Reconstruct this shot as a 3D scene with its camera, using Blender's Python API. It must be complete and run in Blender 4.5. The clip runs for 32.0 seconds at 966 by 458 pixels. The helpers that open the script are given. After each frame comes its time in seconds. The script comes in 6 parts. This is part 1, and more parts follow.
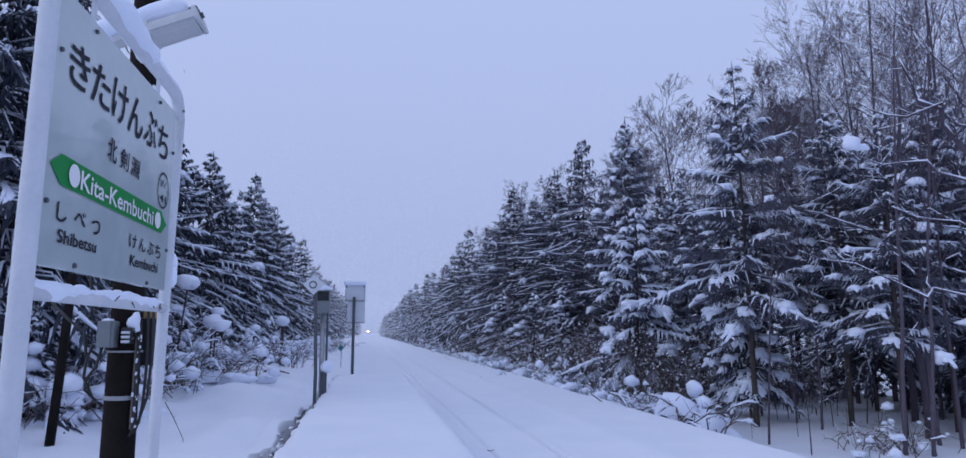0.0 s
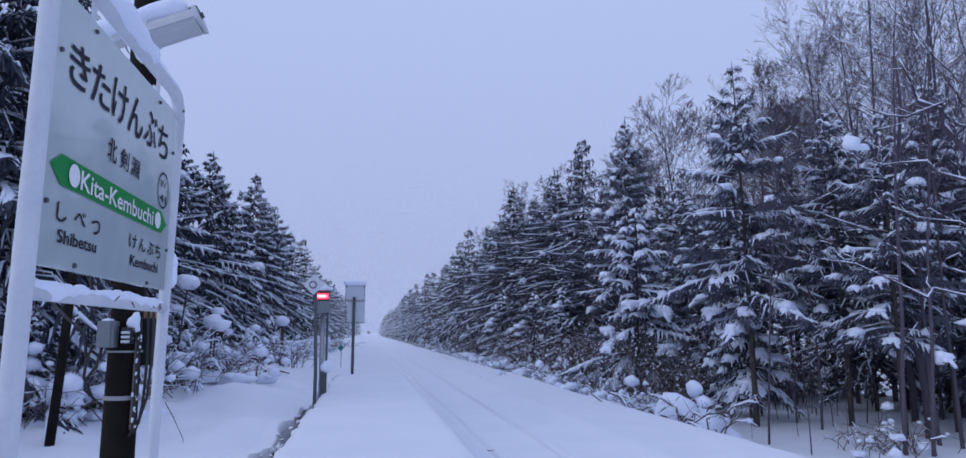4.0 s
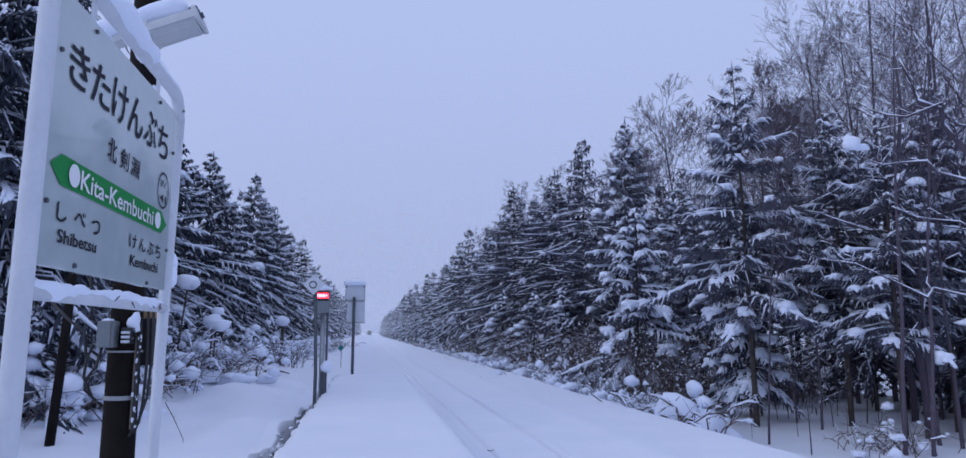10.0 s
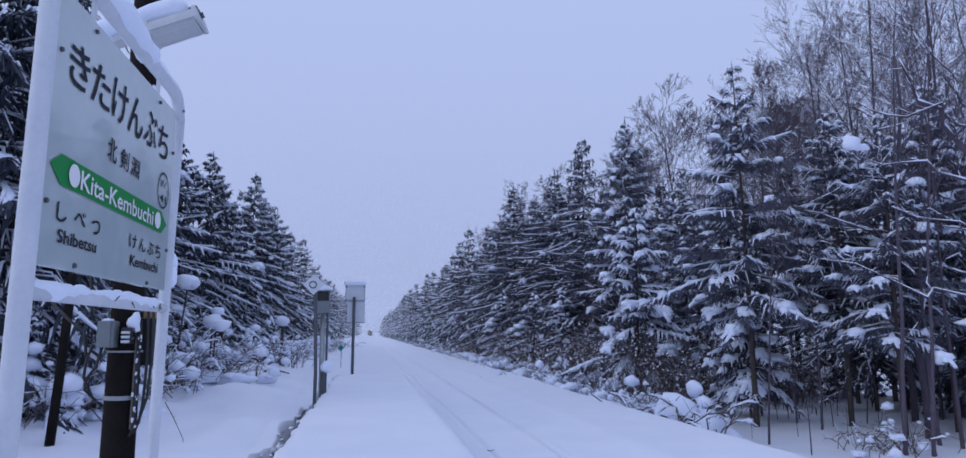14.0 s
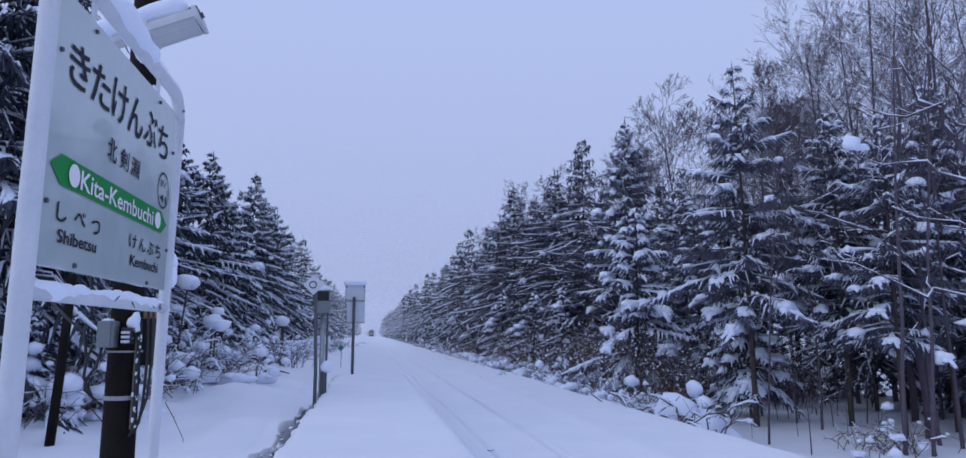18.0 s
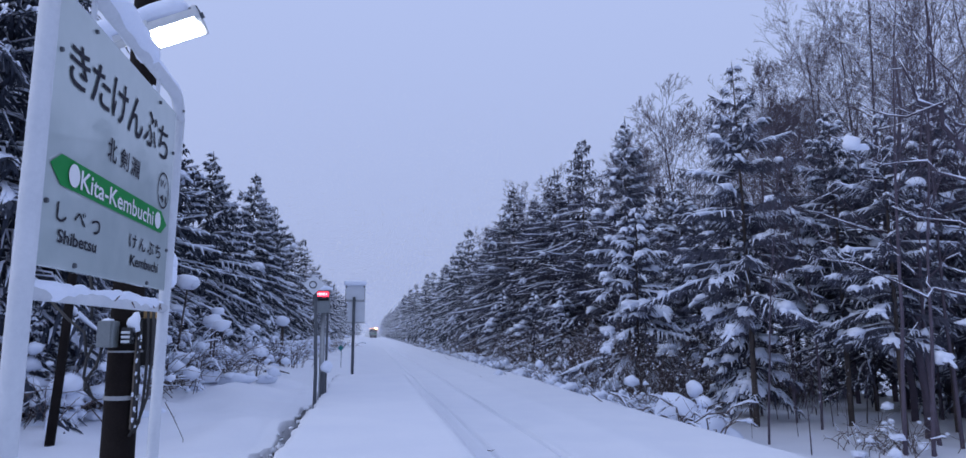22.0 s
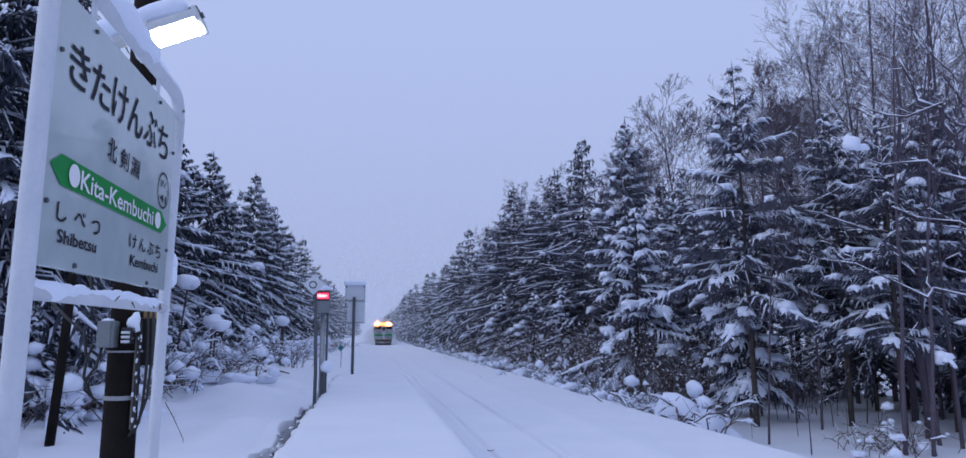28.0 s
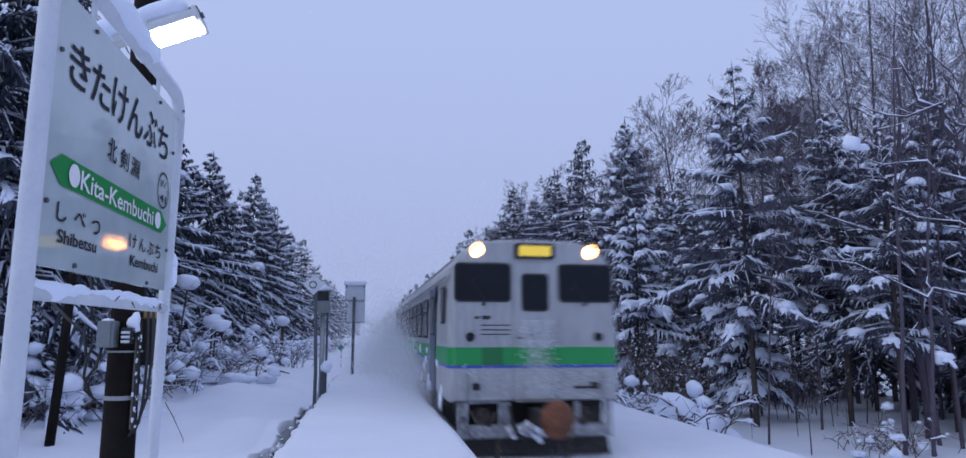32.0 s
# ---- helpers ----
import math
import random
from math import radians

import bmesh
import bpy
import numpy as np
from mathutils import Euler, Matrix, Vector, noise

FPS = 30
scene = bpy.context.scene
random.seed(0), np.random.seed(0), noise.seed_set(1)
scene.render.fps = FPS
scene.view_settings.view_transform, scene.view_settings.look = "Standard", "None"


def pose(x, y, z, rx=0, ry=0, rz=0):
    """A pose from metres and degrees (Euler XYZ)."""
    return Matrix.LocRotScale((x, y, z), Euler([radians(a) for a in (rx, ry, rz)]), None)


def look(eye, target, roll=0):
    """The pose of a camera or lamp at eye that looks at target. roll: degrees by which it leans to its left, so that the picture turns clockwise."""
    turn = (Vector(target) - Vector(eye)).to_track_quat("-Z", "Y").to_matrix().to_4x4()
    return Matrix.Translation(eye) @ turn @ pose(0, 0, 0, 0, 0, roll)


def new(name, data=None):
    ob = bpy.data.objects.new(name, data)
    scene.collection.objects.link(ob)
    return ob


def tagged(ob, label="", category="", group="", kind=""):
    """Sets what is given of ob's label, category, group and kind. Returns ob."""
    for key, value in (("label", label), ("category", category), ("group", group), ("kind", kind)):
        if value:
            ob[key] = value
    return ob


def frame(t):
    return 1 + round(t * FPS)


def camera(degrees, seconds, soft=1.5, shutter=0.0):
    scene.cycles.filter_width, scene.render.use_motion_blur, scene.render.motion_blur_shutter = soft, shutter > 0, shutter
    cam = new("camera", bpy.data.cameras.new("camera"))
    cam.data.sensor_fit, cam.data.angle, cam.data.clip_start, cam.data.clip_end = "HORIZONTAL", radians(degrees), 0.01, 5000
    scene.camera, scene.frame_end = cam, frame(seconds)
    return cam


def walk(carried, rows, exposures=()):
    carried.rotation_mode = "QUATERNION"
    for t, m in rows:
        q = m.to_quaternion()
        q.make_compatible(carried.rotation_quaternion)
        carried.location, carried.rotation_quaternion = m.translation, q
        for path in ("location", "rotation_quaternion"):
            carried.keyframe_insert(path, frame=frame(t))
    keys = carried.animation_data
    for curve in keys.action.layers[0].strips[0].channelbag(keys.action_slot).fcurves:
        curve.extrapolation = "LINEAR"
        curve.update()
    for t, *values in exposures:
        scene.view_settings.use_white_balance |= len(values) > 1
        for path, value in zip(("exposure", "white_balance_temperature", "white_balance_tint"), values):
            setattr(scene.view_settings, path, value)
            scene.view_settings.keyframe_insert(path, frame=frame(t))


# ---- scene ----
# ---------------------------------------------------------------- camera: it stands still on a tripod
cam = camera(70.48, 32.0, soft=1.5, shutter=0.45)
STAND = pose(0, 0, 2.2, 98.61, 0, -9.43)
walk(cam, [(0, STAND), (32, STAND)], exposures=[(0, 0.0), (32, 0.0)])

# ---------------------------------------------------------------- light: overcast blue dusk before night
world = bpy.data.worlds.new("dusk_sky")
scene.world = world
world.use_nodes = True
wn, wl = world.node_tree.nodes, world.node_tree.links
bg = wn["Background"]
sky = wn.new("ShaderNodeTexSky")
sky.sky_type, sky.sun_disc = "NISHITA", False
sky.sun_elevation, sky.sun_rotation = radians(14), radians(265)
sky.air_density, sky.dust_density, sky.ozone_density = 2.0, 6.0, 3.0
coord = wn.new("ShaderNodeTexCoord")
sep = wn.new("ShaderNodeSeparateXYZ")
ramp = wn.new("ShaderNodeValToRGB")
ramp.color_ramp.elements[0].position, ramp.color_ramp.elements[0].color = 0.0, (3.6, 4.33, 7.05, 1)
ramp.color_ramp.elements[1].position, ramp.color_ramp.elements[1].color = 0.75, (4.55, 5.48, 8.75, 1)
cloud = wn.new("ShaderNodeMix")
cloud.data_type = "RGBA"
cloud.inputs[0].default_value = 0.93
wl.new(coord.outputs["Generated"], sep.inputs[0])
wl.new(sep.outputs["Z"], ramp.inputs[0])
wl.new(sky.outputs[0], cloud.inputs[6])
wl.new(ramp.outputs[0], cloud.inputs[7])
wl.new(cloud.outputs[2], bg.inputs["Color"])
bg.inputs["Strength"].default_value = 0.112

sun = new("sun", bpy.data.lights.new("sun", "SUN"))
sun.data.energy, sun.data.angle, sun.data.color = 0.6, radians(40), (0.86, 0.9, 1.0)
sun.matrix_basis = look((-50, -6, 26), (0, 0, 0))

# ---------------------------------------------------------------- materials


def material(name, a, b, rough=0.6, scale=6.0, fine=40.0, bump=0.2, metallic=0.0, spread=0.5, emit=None, power=0.0, vary=0.0, coat=0.0, spec=0.5, stretch=None):
    """Two colours mixed by a coarse and a fine grain, with relief from the fine one."""
    m = bpy.data.materials.new(name)
    m.use_nodes = True
    n, l = m.node_tree.nodes, m.node_tree.links
    p = n["Principled BSDF"]
    tc = n.new("ShaderNodeTexCoord")
    n1, n2 = n.new("ShaderNodeTexNoise"), n.new("ShaderNodeTexNoise")
    n1.inputs["Scale"].default_value, n2.inputs["Scale"].default_value = scale, fine
    n1.inputs["Detail"].default_value, n2.inputs["Detail"].default_value = 4.0, 6.0
    where = tc.outputs["Object"]
    if stretch:
        mp = n.new("ShaderNodeMapping")
        mp.inputs["Scale"].default_value = stretch
        l.new(where, mp.inputs["Vector"])
        where = mp.outputs[0]
    for q in (n1, n2):
        l.new(where, q.inputs["Vector"])
    add = n.new("ShaderNodeMath")
    add.operation = "MULTIPLY_ADD"
    l.new(n1.outputs["Fac"], add.inputs[0])
    add.inputs[1].default_value = 0.6
    half = n.new("ShaderNodeMath")
    half.operation = "MULTIPLY"
    half.inputs[1].default_value = 0.4
    l.new(n2.outputs["Fac"], half.inputs[0])
    l.new(half.outputs[0], add.inputs[2])
    last = add.outputs[0]
    if vary:
        info = n.new("ShaderNodeObjectInfo")
        v = n.new("ShaderNodeMath")
        v.operation = "MULTIPLY_ADD"
        l.new(info.outputs["Random"], v.inputs[0])
        v.inputs[1].default_value = vary
        l.new(last, v.inputs[2])
        last = v.outputs[0]
    rng = n.new("ShaderNodeMapRange")
    rng.inputs["From Min"].default_value, rng.inputs["From Max"].default_value = 0.5 - spread / 2, 0.5 + spread / 2
    l.new(last, rng.inputs["Value"])
    mix = n.new("ShaderNodeMix")
    mix.data_type = "RGBA"
    mix.inputs[6].default_value, mix.inputs[7].default_value = (*a, 1), (*b, 1)
    l.new(rng.outputs[0], mix.inputs[0])
    l.new(mix.outputs[2], p.inputs["Base Color"])
    p.inputs["Roughness"].default_value, p.inputs["Metallic"].default_value = rough, metallic
    p.inputs["Coat Weight"].default_value, p.inputs["Specular IOR Level"].default_value = coat, spec
    if bump:
        bm = n.new("ShaderNodeBump")
        bm.inputs["Strength"].default_value, bm.inputs["Distance"].default_value = bump, 0.02
        l.new(add.outputs[0], bm.inputs["Height"])
        l.new(bm.outputs[0], p.inputs["Normal"])
    if emit:
        p.inputs["Emission Color"].default_value, p.inputs["Emission Strength"].default_value = (*emit, 1), power
    return m


SNOW = material("snow", (0.76, 0.79, 0.86), (0.85, 0.87, 0.91), 0.75, 0.9, 26, 0.35)
CAKED = material("caked_snow", (0.76, 0.83, 0.97), (0.85, 0.89, 0.98), 0.8, 5, 60, 0.5)
DIRTY = material("dirty_snow", (0.30, 0.29, 0.30), (0.74, 0.76, 0.8), 0.8, 9, 50, 0.6)
NEEDLE = material("spruce_needles", (0.016, 0.022, 0.038), (0.036, 0.046, 0.070), 0.7, 2.0, 60, 0.5, vary=0.25)
FIR = material("fir_needles", (0.041, 0.045, 0.069), (0.086, 0.090, 0.127), 0.7, 2.0, 60, 0.5, vary=0.25)
BARK = material("conifer_bark", (0.035, 0.028, 0.026), (0.10, 0.08, 0.07), 0.9, 5, 30, 0.7)
TWIG = material("bare_twig_bark", (0.047, 0.038, 0.054), (0.102, 0.083, 0.110), 0.85, 4, 40, 0.5, vary=0.2)
BRUSH = material("dry_brush", (0.07, 0.055, 0.058), (0.17, 0.135, 0.13), 0.85, 4, 40, 0.4, vary=0.25)
# near-black stone colour that puts shade into the platform gap
GAP_SHADE = material("gap_shade_stone", (0.02, 0.019, 0.02), (0.06, 0.056, 0.055), 0.9, 12, 60, 0.7)
POLEWOOD = material("tarred_pole_wood", (0.006, 0.005, 0.005), (0.022, 0.017, 0.016), 0.8, 4, 70, 0.6, spec=0.1)
PLANK = material("weathered_plank", (0.10, 0.085, 0.07), (0.22, 0.19, 0.16), 0.85, 6, 60, 0.6)
WHITE = material("white_sign_paint", (0.72, 0.74, 0.76), (0.82, 0.83, 0.84), 0.45, 3, 30, 0.06)
FROST = material("frosted_white_pipe", (0.52, 0.56, 0.61), (0.66, 0.69, 0.73), 0.7, 6, 60, 0.3)
BOARD = material("sign_board_enamel", (0.36, 0.43, 0.44), (0.48, 0.54, 0.545), 0.05, 1.6, 9, 0.0)
INK = material("dark_grey_lettering", (0.014, 0.015, 0.024), (0.03, 0.03, 0.042), 0.6, 8, 40, 0.0, spec=0.12)
GREEN = material("sign_green", (0.006, 0.20, 0.045), (0.012, 0.26, 0.06), 0.65, 5, 30, 0.03, spec=0.2)
GREYBOX = material("grey_painted_steel", (0.13, 0.15, 0.16), (0.21, 0.235, 0.245), 0.5, 5, 40, 0.1)
GALV = material("galvanised_steel", (0.26, 0.28, 0.30), (0.42, 0.44, 0.46), 0.5, 6, 50, 0.15, metallic=0.6)
DARKPOST = material("dark_painted_post", (0.045, 0.055, 0.07), (0.09, 0.10, 0.115), 0.55, 6, 50, 0.15)
RUBBER = material("black_cable_rubber", (0.012, 0.012, 0.014), (0.03, 0.03, 0.032), 0.6, 8, 50, 0.1)
BLACK = material("black_display_glass", (0.012, 0.014, 0.016), (0.03, 0.032, 0.035), 0.15, 4, 20, 0.02)
YELLOWWOOD = material("pale_new_wood", (0.42, 0.27, 0.12), (0.55, 0.36, 0.17), 0.7, 5, 50, 0.2)
TEAL = material("teal_marker", (0.01, 0.14, 0.14), (0.02, 0.2, 0.19), 0.5, 8, 40, 0.05)
LAMPWHITE = material("lamp_housing_grey", (0.45, 0.48, 0.5), (0.6, 0.62, 0.63), 0.5, 6, 40, 0.1)
DIFFUSER = material("lamp_tube_off", (0.40, 0.42, 0.44), (0.52, 0.54, 0.56), 0.3, 6, 30, 0.05)
TUBE_ON = material("lamp_tube_on", (0.8, 0.8, 0.8), (0.85, 0.85, 0.85), 0.4, 6, 30, 0.0, emit=(0.93, 1.0, 0.97), power=26.0)
LED_ON = material("red_led_lit", (0.5, 0.02, 0.03), (0.6, 0.03, 0.04), 0.4, 8, 40, 0.0, emit=(1.0, 0.03, 0.075), power=3.0)
LED_CORE = material("red_led_core", (0.5, 0.2, 0.2), (0.6, 0.3, 0.3), 0.4, 8, 40, 0.0, emit=(1.0, 0.30, 0.34), power=3.5)
# train
BODY = material("train_pale_grey_paint", (0.27, 0.285, 0.295), (0.43, 0.445, 0.455), 0.45, 2.2, 9, 0.04, coat=0.2, spread=0.4, stretch=(1.6, 1.0, 0.35))
BAND = material("train_green_band", (0.004, 0.24, 0.05), (0.01, 0.31, 0.075), 0.4, 2, 20, 0.04)
BLUE = material("train_blue_line", (0.03, 0.07, 0.36), (0.05, 0.10, 0.45), 0.4, 2, 20, 0.04)
ROOF = material("train_roof_grey", (0.20, 0.20, 0.21), (0.30, 0.30, 0.31), 0.7, 2, 20, 0.2)
PANE = material("dark_window_glass", (0.012, 0.014, 0.018), (0.02, 0.022, 0.028), 0.2, 2, 10, 0.01, spec=0.12)
GASKET = material("black_gasket", (0.015, 0.015, 0.016), (0.03, 0.03, 0.03), 0.6, 8, 40, 0.05)
CHASSIS = material("grimy_chassis", (0.008, 0.008, 0.008), (0.03, 0.028, 0.026), 0.7, 4, 30, 0.4)
APRON = material("slush_caked_steel", (0.07, 0.07, 0.075), (0.44, 0.455, 0.48), 0.75, 4, 18, 0.5, spread=0.3)
GEAR = material("rusty_running_gear", (0.012, 0.011, 0.010), (0.11, 0.09, 0.07), 0.75, 9, 40, 0.4, spread=0.3)
DARKGREEN = material("train_green_hatch", (0.004, 0.13, 0.03), (0.008, 0.17, 0.045), 0.4, 2, 20, 0.04)
RUST = material("rust_coupler_cover", (0.06, 0.026, 0.016), (0.26, 0.095, 0.045), 0.8, 5, 30, 0.4, spread=0.35)
DOOR_BLUE = material("door_paint", (0.07, 0.10, 0.17), (0.05, 0.075, 0.13), 0.4, 6, 60, 0.05)
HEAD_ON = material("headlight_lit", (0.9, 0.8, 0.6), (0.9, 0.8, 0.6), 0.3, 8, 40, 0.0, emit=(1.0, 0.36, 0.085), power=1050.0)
# rim emission stands in for glare round the lens
GLARE_RIM = material("headlight_glare_rim", (0.9, 0.8, 0.6), (0.9, 0.8, 0.6), 0.3, 8, 40, 0.0, emit=(1.0, 0.40, 0.08), power=10.0)
DEST_ON = material("destination_lit", (0.5, 0.4, 0.05), (0.5, 0.4, 0.05), 0.4, 8, 40, 0.0, emit=(1.0, 0.70, 0.08), power=0.5)
STEEL = material("worn_steel", (0.16, 0.15, 0.15), (0.32, 0.31, 0.30), 0.45, 6, 50, 0.2, metallic=0.8)
POWDER = material("powder_snow", (0.90, 0.91, 0.93), (0.94, 0.95, 0.96), 0.9, 4, 30, 0.0)
pn, pl = POWDER.node_tree.nodes, POWDER.node_tree.links
thin = pn.new("ShaderNodeBsdfTranslucent")
thin.inputs["Color"].default_value = (0.95, 0.96, 0.97, 1)
both = pn.new("ShaderNodeMixShader")
both.inputs[0].default_value = 0.5
pl.new(pn["Principled BSDF"].outputs[0], both.inputs[1])
pl.new(thin.outputs[0], both.inputs[2])
pl.new(both.outputs[0], pn["Material Output"].inputs["Surface"])


def halo_material(name, rough):
    m = bpy.data.materials.new(name)
    m.use_nodes = True
    n, l = m.node_tree.nodes, m.node_tree.links
    r = n.new("ShaderNodeBsdfRefraction")
    r.distribution = "BECKMANN"
    r.inputs["Color"].default_value, r.inputs["Roughness"].default_value, r.inputs["IOR"].default_value = (0.97, 0.98, 1.0, 1), rough, 1.31
    l.new(r.outputs[0], n["Material Output"].inputs["Surface"])
    return m


# refracting flakes, a stand-in for glare around the headlights
HALO = halo_material("halo_flake", 0.37)
VEIL = 440.0  # metres in which the haze grains dim a view by two thirds

# ---------------------------------------------------------------- mesh helpers
ICO = bmesh.new()
bmesh.ops.create_icosphere(ICO, subdivisions=2, radius=1)
ICO_V = [tuple(v.co) for v in ICO.verts]
ICO_F = [tuple(v.index for v in f.verts) for f in ICO.faces]
ICO.free()
ICO1 = bmesh.new()
bmesh.ops.create_icosphere(ICO1, subdivisions=1, radius=1)
ICO1_V = [tuple(v.co) for v in ICO1.verts]
ICO1_F = [tuple(v.index for v in f.verts) for f in ICO1.faces]
ICO1.free()


class Geo:
    """Vertices and faces of one mesh."""

    def __init__(self):
        self.v, self.f = [], []

    def add(self, verts, faces):
        k = len(self.v)
        self.v.extend(verts)
        self.f.extend(tuple(i + k for i in f) for f in faces)
        return self

    def tube(self, pts, radii, sides=6, caps=True, squash=1.0):
        pts = [Vector(p) for p in pts]
        k = len(self.v)
        side = None
        for i, p in enumerate(pts):
            d = (pts[min(i + 1, len(pts) - 1)] - pts[max(i - 1, 0)]).normalized()
            if side is None:
                side = d.cross(Vector((0, 0, 1)) if abs(d.z) < 0.9 else Vector((1, 0, 0))).normalized()
            else:
                side = (side - d * side.dot(d)).normalized()
            up = d.cross(side)
            r = radii[i]
            for j in range(sides):
                a = math.tau * j / sides
                q = p + side * (math.cos(a) * r) + up * (math.sin(a) * r * squash)
                self.v.append((q.x, q.y, q.z))
        for i in range(len(pts) - 1):
            for j in range(sides):
                a, b = k + i * sides + j, k + i * sides + (j + 1) % sides
                self.f.append((a, b, b + sides, a + sides))
        if caps:
            self.f.append(tuple(k + j for j in reversed(range(sides))))
            e = k + (len(pts) - 1) * sides
            self.f.append(tuple(e + j for j in range(sides)))
        return self

    def spindle(self, a, b, w, t, where=0.4, lift=0.0):
        """A flat tapered spray from a to b, w half wide and t half thick."""
        a, b = Vector(a), Vector(b)
        d = b - a
        side = Vector((d.y, -d.x, 0))
        side = side.normalized() * w if side.length > 1e-6 else Vector((w, 0, 0))
        m = a + d * where
        k = len(self.v)
        for q in (a, m + side, m - side, m + Vector((0, 0, t + lift)), b):
            self.v.append((q.x, q.y, q.z))
        self.f += [(k, k + 3, k + 1), (k, k + 2, k + 3), (k + 4, k + 1, k + 3), (k + 4, k + 3, k + 2)]
        return self

    def blob(self, c, r, rng, rough=0.22, fine=False, flat=0.0):
        vs, fs = (ICO_V, ICO_F) if fine else (ICO1_V, ICO1_F)
        out = []
        ph = [rng.uniform(0, 6.28) for _ in range(6)]
        for x, y, z in vs:
            s = 1 + rough * (math.sin(3 * x + ph[0]) * math.sin(3 * y + ph[1]) + 0.6 * math.sin(5 * z + ph[2] + 2 * x))
            if z < 0:
                z *= 1 - flat
            out.append((c[0] + x * s * r[0], c[1] + y * s * r[1], c[2] + z * s * r[2]))
        return self.add(out, fs)

    def box(self, lo, hi, bevel=0.0):
        b = bmesh.new()
        bmesh.ops.create_cube(b, size=1)
        for v in b.verts:
            v.co = Vector([(lo[i] + hi[i]) / 2 + v.co[i] * (hi[i] - lo[i]) for i in range(3)])
        if bevel:
            bmesh.ops.bevel(b, geom=b.edges[:], offset=bevel, segments=2, affect="EDGES", profile=0.6)
        b.verts.ensure_lookup_table()
        for i, v in enumerate(b.verts):
            v.index = i
        self.add([tuple(v.co) for v in b.verts], [tuple(v.index for v in f.verts) for f in b.faces])
        b.free()
        return self

    def prism(self, outline, axis, lo, hi):
        """An outline in the two other axes, drawn out along an axis (0, 1, 2)."""
        n = len(outline)
        rest = [i for i in range(3) if i != axis]
        vs = []
        for d in (lo, hi):
            for p in outline:
                q = [0, 0, 0]
                q[axis], q[rest[0]], q[rest[1]] = d, p[0], p[1]
                vs.append(tuple(q))
        fs = [tuple(range(n)), tuple(range(2 * n - 1, n - 1, -1))]
        fs += [(i, i + n, (i + 1) % n + n, (i + 1) % n) for i in range(n)]
        return self.add(vs, fs)

    def mesh(self, name, mat, smooth=True, fix=False):
        me = bpy.data.meshes.new(name)
        me.from_pydata(self.v, [], self.f)
        if fix:
            b = bmesh.new()
            b.from_mesh(me)
            bmesh.ops.recalc_face_normals(b, faces=b.faces)
            b.to_mesh(me)
            b.free()
        me.materials.append(mat)
        if smooth:
            me.polygons.foreach_set("use_smooth", [True] * len(me.polygons))
        me.update()
        return me


def thing(name, loc=(0, 0, 0), label="", category="", group="", kind="", rz=0.0):
    ob = new(name)
    ob.empty_display_size = 0.2
    ob.matrix_basis = pose(*loc, 0, 0, rz)
    return tagged(ob, label, category, group, kind)


def part(name, geo, mat, parent, label="", smooth=False, fix=True, kind=""):
    ob = new(name, geo.mesh(name, mat, smooth, fix) if isinstance(geo, Geo) else geo)
    ob.parent = parent
    return tagged(ob, label, kind=kind)


def alone(name, geo, mat, label, category, smooth=False, kind="", group="", fix=True):
    return tagged(new(name, geo.mesh(name, mat, smooth, fix)), label, category, group, kind)


def lattice(x, y, seed=0):
    """Smooth value noise over a plane, -1 to 1, for arrays."""
    xi, yi = np.floor(x), np.floor(y)
    fx, fy = x - xi, y - yi
    fx, fy = fx * fx * (3 - 2 * fx), fy * fy * (3 - 2 * fy)

    def h(a, b):
        s = np.sin(a * 127.1 + b * 311.7 + seed * 74.7) * 43758.5453
        return (s - np.floor(s)) * 2 - 1
    return (h(xi, yi) * (1 - fx) + h(xi + 1, yi) * fx) * (1 - fy) + (h(xi, yi + 1) * (1 - fx) + h(xi + 1, yi + 1) * fx) * fy


def smooth(a, b, x):
    t = np.clip((x - a) / (b - a), 0, 1)
    return t * t * (3 - 2 * t)


TRACK_X, VEER = 2.65, -0.0028  # the line bears slightly to the left of the platform
DECK = 0.87


